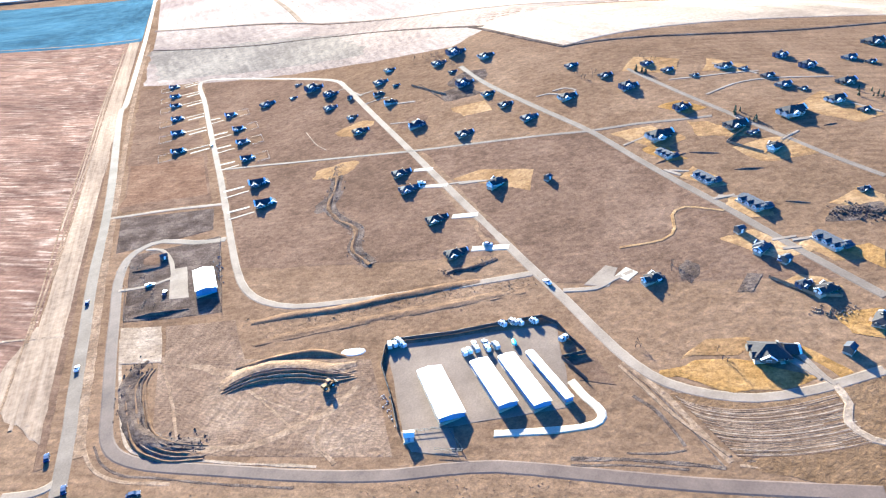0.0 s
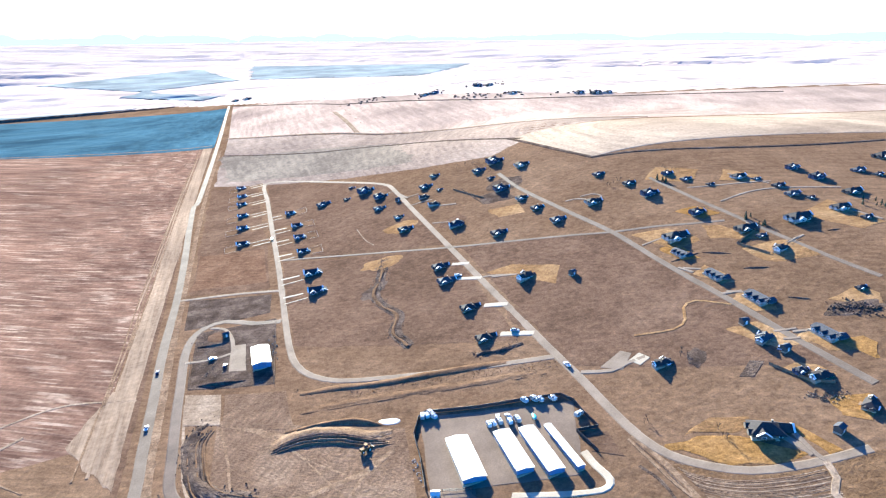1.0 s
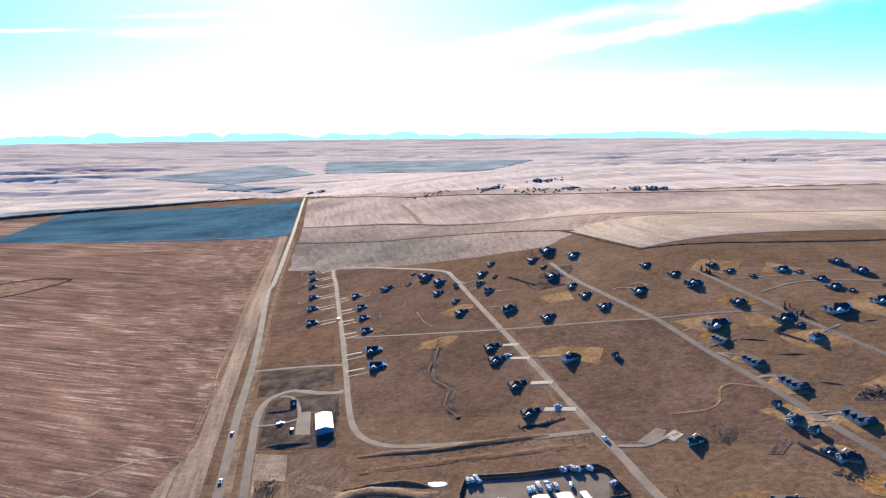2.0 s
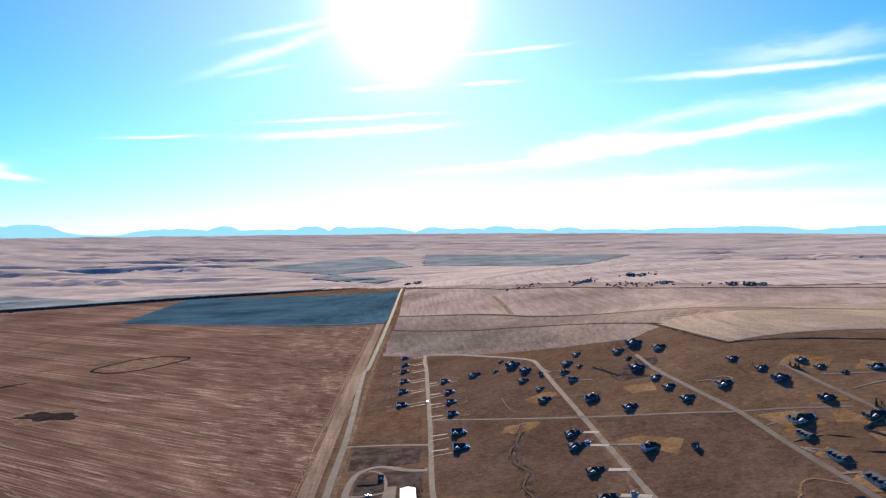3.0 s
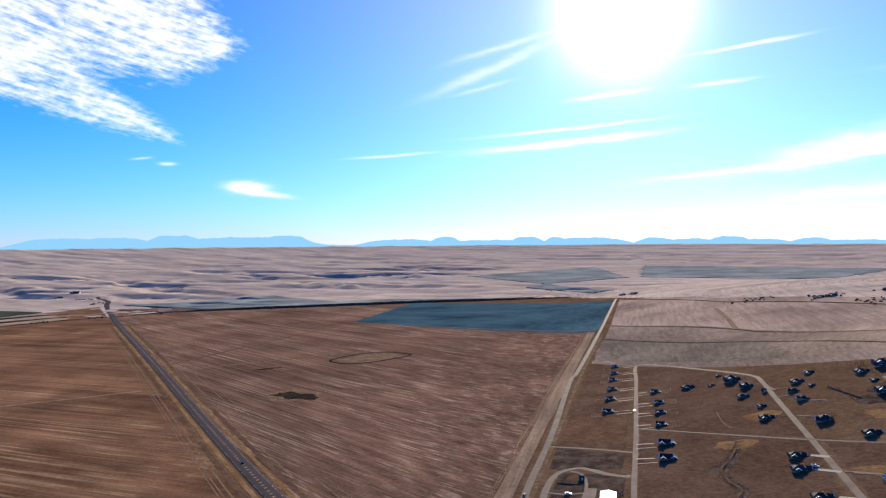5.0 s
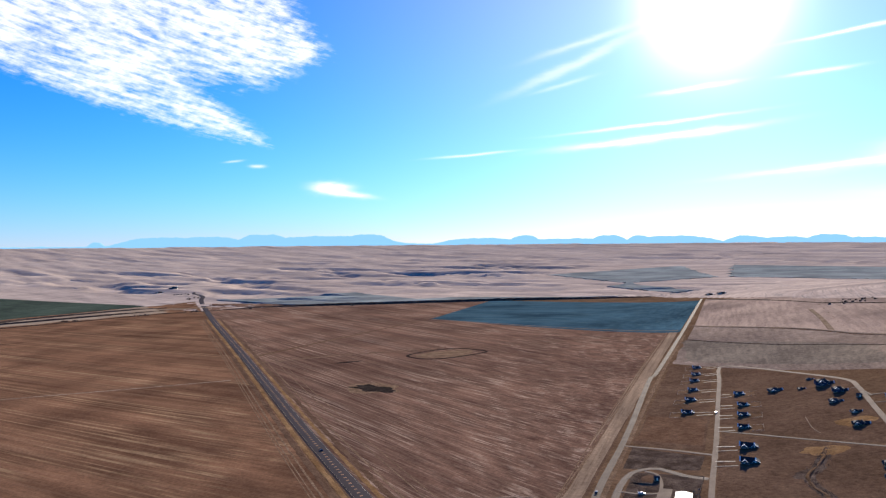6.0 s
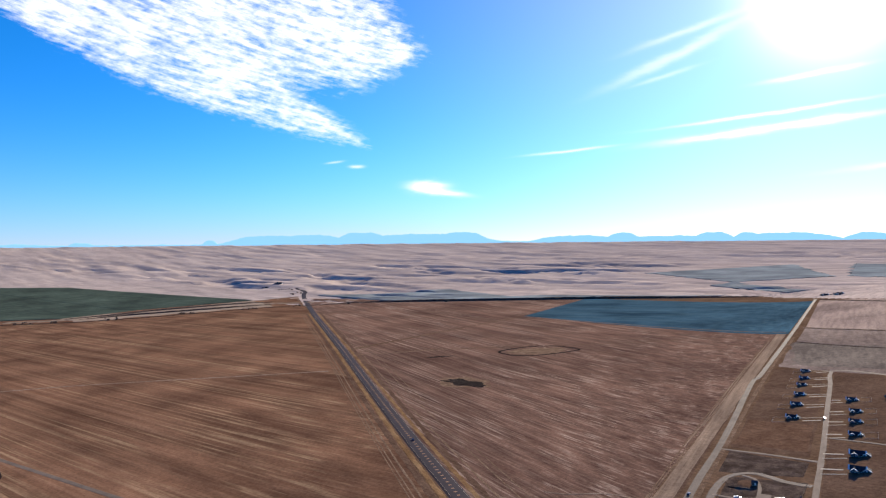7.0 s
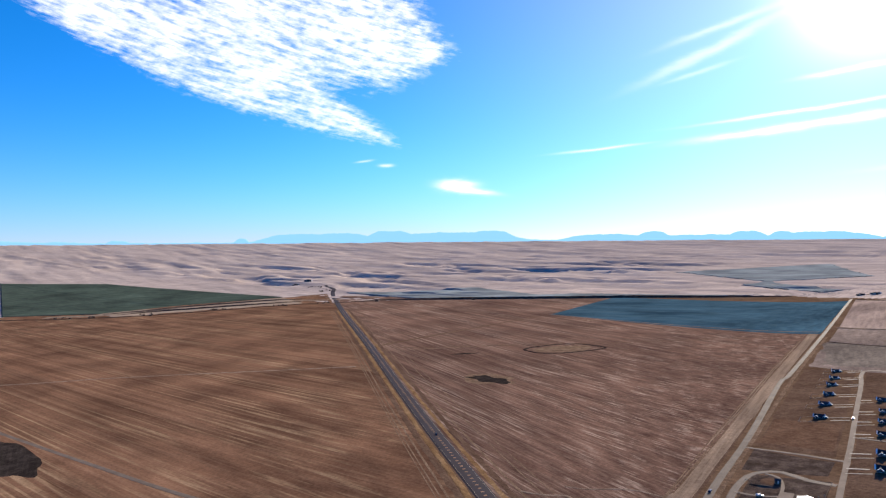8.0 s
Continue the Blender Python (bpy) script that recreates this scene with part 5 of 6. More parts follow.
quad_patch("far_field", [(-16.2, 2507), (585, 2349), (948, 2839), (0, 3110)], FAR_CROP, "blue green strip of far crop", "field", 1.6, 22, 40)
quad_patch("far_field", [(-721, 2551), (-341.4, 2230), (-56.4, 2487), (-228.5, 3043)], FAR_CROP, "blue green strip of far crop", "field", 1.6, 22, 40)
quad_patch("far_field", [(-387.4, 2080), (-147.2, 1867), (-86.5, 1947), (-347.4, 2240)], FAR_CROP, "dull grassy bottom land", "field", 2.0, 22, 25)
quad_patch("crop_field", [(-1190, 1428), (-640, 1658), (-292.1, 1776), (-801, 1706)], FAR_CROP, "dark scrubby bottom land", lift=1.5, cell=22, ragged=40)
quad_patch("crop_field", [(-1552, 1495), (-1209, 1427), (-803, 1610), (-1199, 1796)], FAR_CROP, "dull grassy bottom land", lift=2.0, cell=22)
mound("bank", [(-1304, 1299), (-1227, 1377), (-912, 1514), (-617, 1638), (-343.2, 1716), (-205.6, 1746)], 30, 5.5, EARTH, "dark scrubby bank along the stream", rough=2.0, step=10)
ribbon("track", [(128, 1142), (131, 1016), (129.9, 889)], 8, PALE, "pale strip between fields", "track", 0.6, 15)
ribbon("verge", [(-57.7, 1090), (129.9, 884), (288.9, 692), (394.9, 574)], 8, PALE, "pale strip between fields", "verge", 0.6, 15)
ribbon("verge", [(-58, 934), (59.9, 806), (165.5, 723), (240.2, 548)], 4, EARTH, "dark fence line between fields", "verge", 0.5, 15)
ribbon("verge", [(232.7, 563), (242.2, 493), (254.9, 436)], 4, EARTH, "dark fence line between fields", "verge", 0.5, 15)
ribbon("verge", [(254.9, 435), (355.5, 385.1), (459, 366.4), (640, 371)], 4, EARTH, "dark fence line between fields", "verge", 0.5, 15)
ribbon("verge", [(-629, 1206), (-347.4, 1125), (-79.8, 1043)], 5, PALE, "pale edge of the green field", "verge", 0.5, 15)

# yards round the outlying houses, and dark lines of bales and weeds
YARDS = [
    (DRY, "dry yellow yard before a house", [(190.4, 184.2), (204.1, 182.4), (210.8, 157.2), (198.5, 160.8)]),
    (DRY, "dry straw coloured house yard", [(207.9, 292.3), (227.4, 286.7), (231, 260.2), (215.5, 262.1)]),
    (LAWN, "golden lawn of a long house", [(211, 267.8), (218.9, 269.3), (218.8, 245.2), (211.3, 249.2)]),
    (DRY, "dry yard of a long house", [(208.6, 234.5), (216.7, 235.6), (218.5, 213.4), (212.5, 216.6)]),
    (DRY, "dry yard of a long house", [(208, 203.1), (215.3, 205.8), (216.7, 183.3), (209, 188.1)]),
    (DRY, "pale fenced house yard", [(241.2, 220), (241.3, 237.1), (267, 229.2), (265.9, 208.7)]),
    (DRY, "dry straw coloured house yard", [(237.8, 257.9), (242.7, 275.8), (256.8, 250.8), (256.8, 238.9)]),
    (LAWN, "golden house yard", [(242.3, 301.3), (254.5, 300), (259.8, 280.5), (248.2, 283.1)]),
    (DRY, "dry yard of a long house", [(209.8, 163.6), (217, 163.6), (219.8, 144.9), (212.7, 148.6)]),
    (LAWN, "golden dry yard beside a street", [(218.7, 152.4), (228.5, 149.1), (229.2, 142.8), (221.2, 135.5)]),
    (DRY, "fenced dry house yard", [(190.5, 150.7), (197, 150.9), (204.1, 137.2), (193, 136.4)]),
    (LAWN, "golden lawn in a stone border", [(193.9, 128.1), (203.8, 123), (194.7, 111.6), (189, 118.9)]),
    (DRY, "dry yellow yard round a house", [(121.2, 317.7), (137.8, 315.9), (159.8, 293), (149, 276.2)]),
    (DRY, "dry yard round a house", [(291.2, 324.6), (308.3, 339.5), (319.8, 318.6), (308.4, 310.6)]),
    (DRY, "dry yard round two houses", [(257.4, 360.8), (275.9, 375.9), (294.6, 350.9), (276.1, 332.5)]),
    (DRY, "dry grass patch", [(156.4, 409), (176.7, 399.4), (174.3, 380.9), (156.9, 389.6)]),
    (EARTH, "dark tilled plot", [(158.2, 442), (176.9, 439), (179.9, 413), (160.5, 420)]),
    (DRY, "dry yard before a house", [(80, 445), (94.2, 448), (99.3, 423), (87.4, 428)]),
    (LAWN, "golden dry lawn below a house", [(129.5, 140), (151.4, 131.8), (168.4, 110), (143.1, 119.2)]),
    (LAWN, "golden strip beside a drive", [(173.4, 122.9), (174.6, 118.6), (177, 106.3), (172.3, 107)]),
    (DRY, "dry pale yard", [(290.8, 252.7), (320.1, 262.7), (319, 221.5), (301.5, 221.4)]),
    (DRY, "dry pale yard", [(237.8, 176.1), (254.6, 178.2), (256.9, 167.7), (248.6, 160.2)]),
    (DRY, "dry pale slope", [(140.3, 140.9), (151.2, 143.1), (161.5, 135.7), (153.5, 131.6)]),
]
for m, label, corners in YARDS:
    quad_patch("yard", corners, m, label, "yard", 0.1, 2.5, 4.5)
for line in ([(224.2, 248.9), (233.9, 237.8)], [(228.7, 222), (238.3, 214.5)], [(226.8, 188.5), (232.5, 181.5)], [(286.1, 227.7), (292.8, 225.9)], [(154.2, 474), (155.7, 448), (157.3, 423)], [(222.6, 249.8), (206.6, 251.8)]):
    mound("bank", line, 1.4, 0.5, EARTH, "dark row of weathered bales", rough=0.1)
for line in ([(122.3, 310.1), (135.2, 302)], [(169.3, 105.8), (168.9, 110.8), (170.9, 125.6)], [(208.9, 234.9), (206.1, 244.2)], [(215.3, 205.8), (206.9, 209.5)], [(217, 163.6), (210.1, 167.1)], [(318.3, 243.3), (321.1, 225.6)], [(125.5, 458), (141.1, 445)], [(106.8, 530), (113.5, 498)], [(304.7, 332.3), (311.2, 309.9), (312.8, 302.4)], [(203.9, 165.3), (209.6, 162)]):
    ribbon("driveway", line, 2.2, GRAVEL, "gravel drive to a house", "driveway", 0.25, 4, 0.2)


# ---------------------------------------------------------------- vehicles
def wheel(parent, x, y, r=0.34, w=0.22):
    bm = bmesh.new()
    bmesh.ops.create_cone(bm, cap_ends=True, segments=14, radius1=r, radius2=r, depth=w, matrix=Matrix.Translation((x, y, r)) @ Matrix.Rotation(radians(90), 4, "X"))
    bmesh.ops.bevel(bm, geom=[e for e in bm.edges if abs(e.verts[0].co.y - e.verts[1].co.y) < 1e-4], offset=0.03, segments=1, affect="EDGES")
    t = part("wheel", bm, RUBBER, parent, "black tyre")
    bm = bmesh.new()
    bmesh.ops.create_cone(bm, cap_ends=True, segments=12, radius1=r * 0.55, radius2=r * 0.55, depth=w + 0.03, matrix=Matrix.Translation((x, y, r)) @ Matrix.Rotation(radians(90), 4, "X"))
    part("rim", bm, WHITE, t)


def car(label, paint, pickup=False):
    """A parked car that looks along +x."""
    ob = tagged(new("pickup_truck" if pickup else "car"), label, "truck" if pickup else "car")
    bm = bmesh.new()
    solid(bm, [(-2.3, 0.35), (2.25, 0.35), (2.35, 0.6), (2.25, 0.88), (1.1, 1.0), (-2.1, 1.02), (-2.35, 0.8)], -0.9, 0.9)
    bmesh.ops.bevel(bm, geom=list(bm.edges), offset=0.08, segments=2, affect="EDGES")
    part("body", bm, paint, ob)
    bm = bmesh.new()
    top = [(-0.5, 1.0), (1.15, 1.0), (0.55, 1.55), (-0.45, 1.58)] if pickup else [(-1.9, 1.0), (1.15, 1.0), (0.45, 1.46), (-1.35, 1.48)]
    solid(bm, top, -0.78, 0.78)
    bmesh.ops.bevel(bm, geom=list(bm.edges), offset=0.07, segments=2, affect="EDGES")
    cabin = part("cabin", bm, GLASS, ob, "dark window glass")
    x0, x1 = (-0.42, 0.5) if pickup else (-1.3, 0.4)
    part("roof_panel", boxes((x0, x1, -0.7, 0.7, 1.47 if not pickup else 1.56, 1.5 if not pickup else 1.6)), paint, cabin)
    if pickup:
        for s in (-1, 1):
            part("bed_side", boxes((-2.2, -0.55, s * 0.85 - 0.05, s * 0.85 + 0.05, 1.0, 1.25)), paint, ob)
        part("tailgate", boxes((-2.28, -2.2, -0.85, 0.85, 0.9, 1.25)), paint, ob)
    for x in (-1.4, 1.45):
        for y in (-0.82, 0.82):
            wheel(ob, x, y)
    for y in (-0.65, 0.65):
        part("headlight", boxes((2.24, 2.31, y - 0.18, y + 0.18, 0.66, 0.82)), WHITE, ob)
        part("tail_light", boxes((-2.36, -2.29, y - 0.15, y + 0.15, 0.68, 0.86)), RED, ob)
    for x in (2.3, -2.33):
        part("bumper", boxes((x - 0.08, x + 0.08, -0.86, 0.86, 0.38, 0.56)), BLACK, ob)
    return ob


def camper(label, paint, l=7.0, w=2.4, h=2.6):
    """A travel trailer with its drawbar along +x."""
    ob = tagged(new("travel_trailer"), label, "trailer", "trailers in the storage yard")
    bm = bmesh.new()
    solid(bm, [(-l / 2, 0.6), (l / 2 - 0.3, 0.6), (l / 2, 1.2), (l / 2 - 0.2, h + 0.2), (l / 2 - 0.8, h + 0.5), (-l / 2 + 0.2, h + 0.5), (-l / 2, h + 0.2)], -w / 2, w / 2)
    bmesh.ops.bevel(bm, geom=list(bm.edges), offset=0.1, segments=2, affect="EDGES")
    part("body", bm, paint, ob)
    part("stripe", boxes((-l / 2 + 0.3, l / 2 - 0.5, -w / 2 - 0.02, w / 2 + 0.02, 1.15, 1.4)), SIDING_GREY, ob)
    for s in (-1, 1):
        for k in (-0.25, 0.2):
            part("window", boxes((l * k - 0.5, l * k + 0.5, s * w / 2 - 0.04, s * w / 2 + 0.04, 1.7, 2.3)), GLASS, ob)
    part("door", boxes((-0.4, 0.3, -w / 2 - 0.03, -w / 2 + 0.03, 0.75, 2.5)), WHITE, ob)
    part("roof_vent", boxes((-0.6, 0.4, -0.35, 0.35, h + 0.48, h + 0.75)), SIDING_WHITE, ob)
    part("drawbar", boxes((l / 2 - 0.3, l / 2 + 1.1, -0.08, 0.08, 0.45, 0.58)), BLACK, ob)
    for x in (-0.7, 0.2):
        for y in (-w / 2 + 0.1, w / 2 - 0.1):
            wheel(ob, x, y, 0.36)
    return ob


RED = coat("red_lens", (0.35, 0.02, 0.02), 0.3)
PAINT_WHITE = coat("white_paint", (0.6, 0.59, 0.57), 0.3, 0, 0.04)
PAINT_DARK = coat("dark_blue_paint", (0.02, 0.035, 0.07), 0.25, 0.2, 0.05)
PAINT_GREY = coat("silver_paint", (0.35, 0.36, 0.38), 0.3, 0.4, 0.05)
PAINT_TEAL = coat("teal_tarpaulin", (0.02, 0.35, 0.33), 0.5)
CARS = [car("white pickup truck on the road", PAINT_WHITE, True), car("dark blue car on the road", PAINT_DARK), car("silver car parked on a drive", PAINT_GREY)]
settle(CARS[0], -73.7, 260.5, 90), settle(CARS[1], -74.9, 314.7, 90), settle(CARS[2], 111.9, 246.5, -25)
for k, x, y, turn, label in [(1, -78.4, 209.9, 95, "dark blue car beside the road"), (1, -70.4, 191.1, 95, "dark blue car on the road"), (1, -4.9, 501, 90, "dark car on the gravel street"),
                             (0, 121.1, 204.6, 95, "white pickup truck on the street"), (1, -323.9, 348.1, 138, "dark car on the highway"), (1, -47.3, 178.5, 0, "dark car beside the access road"),
                             (0, 105.9, 326.8, -20, "white pickup truck on a drive"), (0, -45.3, 316, 10, "white pickup truck in the workshop yard"), (1, -38, 303.9, 80, "dark car in the workshop yard"),
                             (2, 198.5, 160.8, 40, "silver car beside a house"), (0, 156.4, 179.7, 100, "white pickup truck beside a house")]:
    put(CARS[k], x, y, turn, 1.0, label)
CAMPERS = [camper("white travel trailer parked on gravel", PAINT_WHITE, 3.8, 1.7, 1.6), camper("pale grey motor home parked on gravel", SIDING_WHITE, 4.4, 1.8, 1.8)]
settle(CAMPERS[0], 53.0, 205.8, 100), settle(CAMPERS[1], 51.2, 206.2, 80)
for k, x, y, turn in [(1, 55.1, 206.4, 110), (0, 55.7, 203.7, 115), (0, 75.5, 185.6, 90), (0, 77.4, 185.5, 95), (1, 80.1, 185.1, 95), (0, 83.8, 182.7, 95), (1, 87.2, 182.2, 95), (0, 94.5, 192.0, 112), (1, 98.5, 190.4, 115), (0, 100.4, 188.7, 112), (0, 105.4, 186.3, 115), (1, 110.2, 171.2, 20)]:
    put(CAMPERS[k], x, y, turn)
for x, y, turn in [(55.6, 204.6, 120), (84.8, 186.3, 100), (80.8, 188.1, 80)]:
    put(CARS[0], x, y, turn, 1.0, "white pickup truck parked on gravel")


def covered_boat():
    ob = tagged(new("covered_boat"), "boat under a teal cover on its trailer", "boat")
    bm = bmesh.new()
    bmesh.ops.create_icosphere(bm, subdivisions=3, radius=1.0)
    for v in bm.verts:
        v.co = Vector((v.co.x * 2.4, v.co.y * (1.0 - 0.25 * max(v.co.x, 0)), 1.1 + v.co.z * (0.55 if v.co.z > 0 else 0.6)))
    part("cover", bm, PAINT_TEAL, ob)
    part("drawbar", boxes((1.5, 3.2, -0.07, 0.07, 0.4, 0.52)), BLACK, ob)
    wheel(ob, -0.5, -0.8, 0.32), wheel(ob, -0.5, 0.8, 0.32)
    return settle(ob, 93.9, 179.9, 80)


covered_boat()


def loader():
    """A wheel loader, its bucket along +x."""
    ob = tagged(new("wheel_loader"), "dusty orange brown wheel loader on bare soil", "loader")
    y = coat("machine_yellow", (0.2, 0.1, 0.035), 0.7)
    part("body", boxes((-3.2, -0.2, -0.9, 0.9, 0.9, 2.1, 0.12)), y, ob)
    part("front_frame", boxes((-0.2, 1.6, -0.6, 0.6, 0.8, 1.5, 0.1)), y, ob)
    cab = part("cab", boxes((-0.9, 0.5, -0.75, 0.75, 2.1, 3.4, 0.08)), GLASS, ob, "glazed cab")
    part("cab_roof", boxes((-1.0, 0.6, -0.85, 0.85, 3.4, 3.55)), y, cab)
    for s in (-1, 1):
        bm = bmesh.new()
        solid(bm, [(0.6, 1.5), (3.2, 0.8), (3.3, 1.0), (0.7, 1.9)], s * 0.55 - 0.1, s * 0.55 + 0.1)
        part("lift_arm", bm, y, ob)
    bm = bmesh.new()
    solid(bm, [(3.0, 0.2), (4.2, 0.1), (4.2, 0.2), (3.2, 0.35), (3.2, 1.2), (3.0, 1.2)], -1.3, 1.3)
    part("bucket", bm, BLACK, ob)
    for x in (-2.2, 1.0):
        for s in (-0.95, 0.95):
            wheel(ob, x, s, 0.75, 0.5)
    return settle(ob, 24.1, 197.5, 25)


loader()


# ---------------------------------------------------------------- fences, gate and hut
def fence(label, points, height, panel, gap=3.0, slats=True):
    ob = tagged(new("fence"), label, "fence")
    n = 0
    for a, b in zip(points, points[1:]):
        a, b = Vector(a), Vector(b)
        k = max(1, round((b - a).length / gap))
        for i in range(k):
            p, q = a.lerp(b, i / k), a.lerp(b, (i + 1) / k)
            m = Matrix.Translation((p.x, p.y, ground_z(p.x, p.y))) @ Matrix.Rotation(math.atan2(q.y - p.y, q.x - p.x), 4, "Z")
            rise = ground_z(q.x, q.y) - ground_z(p.x, p.y)
            l = (q - p).length
            bm = boxes((-0.07, 0.07, -0.07, 0.07, -0.5, height + 0.1))
            bmesh.ops.transform(bm, matrix=m, verts=bm.verts)
            part("post", bm, panel, ob)
            bm = boxes((0.07, l - 0.07, -0.03, 0.03, 0.05, height)) if slats else boxes((0.07, l - 0.07, -0.03, 0.03, height * 0.8, height * 0.9), (0.07, l - 0.07, -0.03, 0.03, height * 0.35, height * 0.45))
            for v in bm.verts:
                v.co.z += rise * v.co.x / l
            bmesh.ops.transform(bm, matrix=m, verts=bm.verts)
            part("panel" if slats else "rail", bm, panel, ob)
    return ob


fence("dark slatted chain fence round the storage yard", [(41.4, 163.6), (43.8, 180.9), (45, 197.1), (49.4, 206.6), (53.2, 208.8), (75.6, 199.2), (93, 193.5), (109.3, 187.1), (112.4, 180.5), (112.5, 171.8), (113.6, 161)], 1.7, BLACK, 3.4)
fence("dark fence across the storage yard", [(113.6, 161), (105.2, 163.4), (107.3, 148.7)], 1.6, BLACK, 3.4)
fence("dark metal rail fence at the gate", [(44.8, 160.4), (57, 155.4), (58.1, 143.8), (49.9, 149.1)], 1.5, BLACK, 2.5, False)
fence("weathered fence round the workshop yard", [(-56.6, 288.8), (-57.6, 322.2)], 1.3, WOOD, 3, False)
fence("weathered fence round the workshop yard", [(-12.2, 272.1), (-10.2, 306.2), (-8.2, 346.1)], 1.3, WOOD, 3.5, False)
fence("wooden fence round a house yard", [(247, 224.4), (242.3, 244.1), (258.5, 249.4)], 1.2, WOOD, 4)
fence("wooden fence round a house yard", [(247, 224.4), (269.4, 231)], 1.2, WOOD, 4, False)
fence("wooden fence round a house yard", [(188.5, 155.4), (193.3, 139), (199.5, 132.8)], 1.2, WOOD, 4)
fence("dark fence beside lots", [(148.6, 477), (156.8, 448), (161.2, 434)], 1.2, WOOD, 5)
for y, x in ((559, 15), (518, 18), (485, 18), (449, 18)):
    fence("white rail fence behind a house", [(x + 6, y - 8), (x + 14, y - 9), (x + 14, y + 6), (x + 6, y + 7)], 0.9, FENCE_PALE, 5, False)
for y in (700, 662, 629, 585, 545, 500):
    fence("white rail fence behind a house", [(-34, y - 8), (-44, y - 8), (-44, y + 7), (-34, y + 7)], 0.9, FENCE_PALE, 5, False)


def hut():
    ob = tagged(new("gate_hut"), "small white gate hut on gravel", "hut")
    part("wall", gable_wall(3.2, 3.0, 2.5, 0.5), SIDING_WHITE, ob)
    part("roof", gable(3.2, 3.0, 2.5, 0.5, 0.25, 0.12), METAL_WHITE, ob, "white metal roof")
    part("door", boxes((-0.5, 0.4, -1.56, -1.46, 0.31, 2.2)), METAL_BLUE, ob)
    part("window", boxes((1.56, 1.64, -0.5, 0.5, 1.2, 2.0)), GLASS, ob)
    part("slab", boxes((-1.9, 1.9, -1.8, 1.8, -1.5, 0.3)), CONCRETE, ob)
    return settle(ob, 43.9, 157.8, -15)


hut()


def small_shed(label, x, y, turn, roof=SHINGLE_GREY, wall=SIDING_TAN, w=3.5, d=3.0):
    ob = tagged(new("garden_shed"), label, "shed")
    part("wall", gable_wall(w, d, 2.3, 0.7), wall, ob)
    part("roof", gable(w, d, 2.3, 0.7, 0.25, 0.12), roof, ob)
    part("door", boxes((-0.5, 0.5, -d / 2 - 0.06, -d / 2 + 0.04, 0.32, 2.1)), WHITE, ob)
    part("base", boxes((-w / 2, w / 2, -d / 2, d / 2, -1.5, 0.31)), CONCRETE, ob)
    settle(ob, x, y, turn)


for x, y, turn in [(160.4, 278.2, 20), (199.3, 158.8, 10), (182.4, 113.6, 20), (199.1, 183.7, 0), (104.5, 500, 20), (-38.5, 341, 20)]:
    small_shed("small garden shed with gabled roof", x, y, turn)


# ---------------------------------------------------------------- trees
def conifer(seed):
    rnd = random.Random(seed)
    ob = tagged(new("conifer"), "small dark evergreen tree", "tree", "trees among the houses")
    bm = bmesh.new()
    bmesh.ops.create_cone(bm, cap_ends=True, segments=7, radius1=0.16, radius2=0.04, depth=4.4, matrix=Matrix.Translation((0, 0, 2.0)))
    part("trunk", bm, BARK, ob)
    bm = bmesh.new()
    for k in range(60):
        z = 0.5 + 3.9 * (k / 60) ** 0.9
        r = 1.25 * (1 - z / 4.9) * rnd.uniform(0.6, 1.1)
        a = k * 2.4
        c = Vector((math.cos(a) * r * 0.6, math.sin(a) * r * 0.6, z))
        m = Matrix.Translation(c) @ Matrix.Rotation(a, 4, "Z") @ Matrix.Rotation(radians(100 + rnd.uniform(-12, 12)), 4, "Y")
        bmesh.ops.create_cone(bm, cap_ends=True, segments=5, radius1=0.42 * (1.1 - z / 6), radius2=0.02, depth=0.6 + r * 0.9, matrix=m)
    part("crown", bm, NEEDLE, ob)
    return ob


def bare_tree(seed):
    rnd = random.Random(seed)
    ob = tagged(new("bare_tree"), "leafless grey brown tree", "tree", "trees among the houses")
    bm = bmesh.new()

    def limb(at, way, l, r, depth):
        end = at + way * l
        m = Matrix.Translation((at + end) / 2) @ way.to_track_quat("Z", "Y").to_matrix().to_4x4()
        bmesh.ops.create_cone(bm if depth < 2 else twigs, cap_ends=False, segments=5 if depth < 2 else 3, radius1=r, radius2=r * 0.55, depth=l, matrix=m)
        if depth < 4:
            for _ in range(3):
                w = (way + Vector((rnd.uniform(-0.8, 0.8), rnd.uniform(-0.8, 0.8), rnd.uniform(-0.1, 0.5)))).normalized()
                limb(end, w, l * rnd.uniform(0.55, 0.8), r * 0.55, depth + 1)

    twigs = bmesh.new()
    limb(Vector((0, 0, -0.3)), Vector((0, 0, 1)), 1.7, 0.2, 0)
    part("trunk", bm, BARK, ob)
    part("crown", twigs, TWIG, ob, "bare twigs")
    return ob


TREES = [conifer(1), conifer(2), bare_tree(3), bare_tree(4)]
settle(TREES[0], 262.9, 353.3, 0), settle(TREES[1], 265.1, 265.7, 40), settle(TREES[2], 175.3, 527, 0), settle(TREES[3], 167.4, 528, 90)
rnd = random.Random(5)
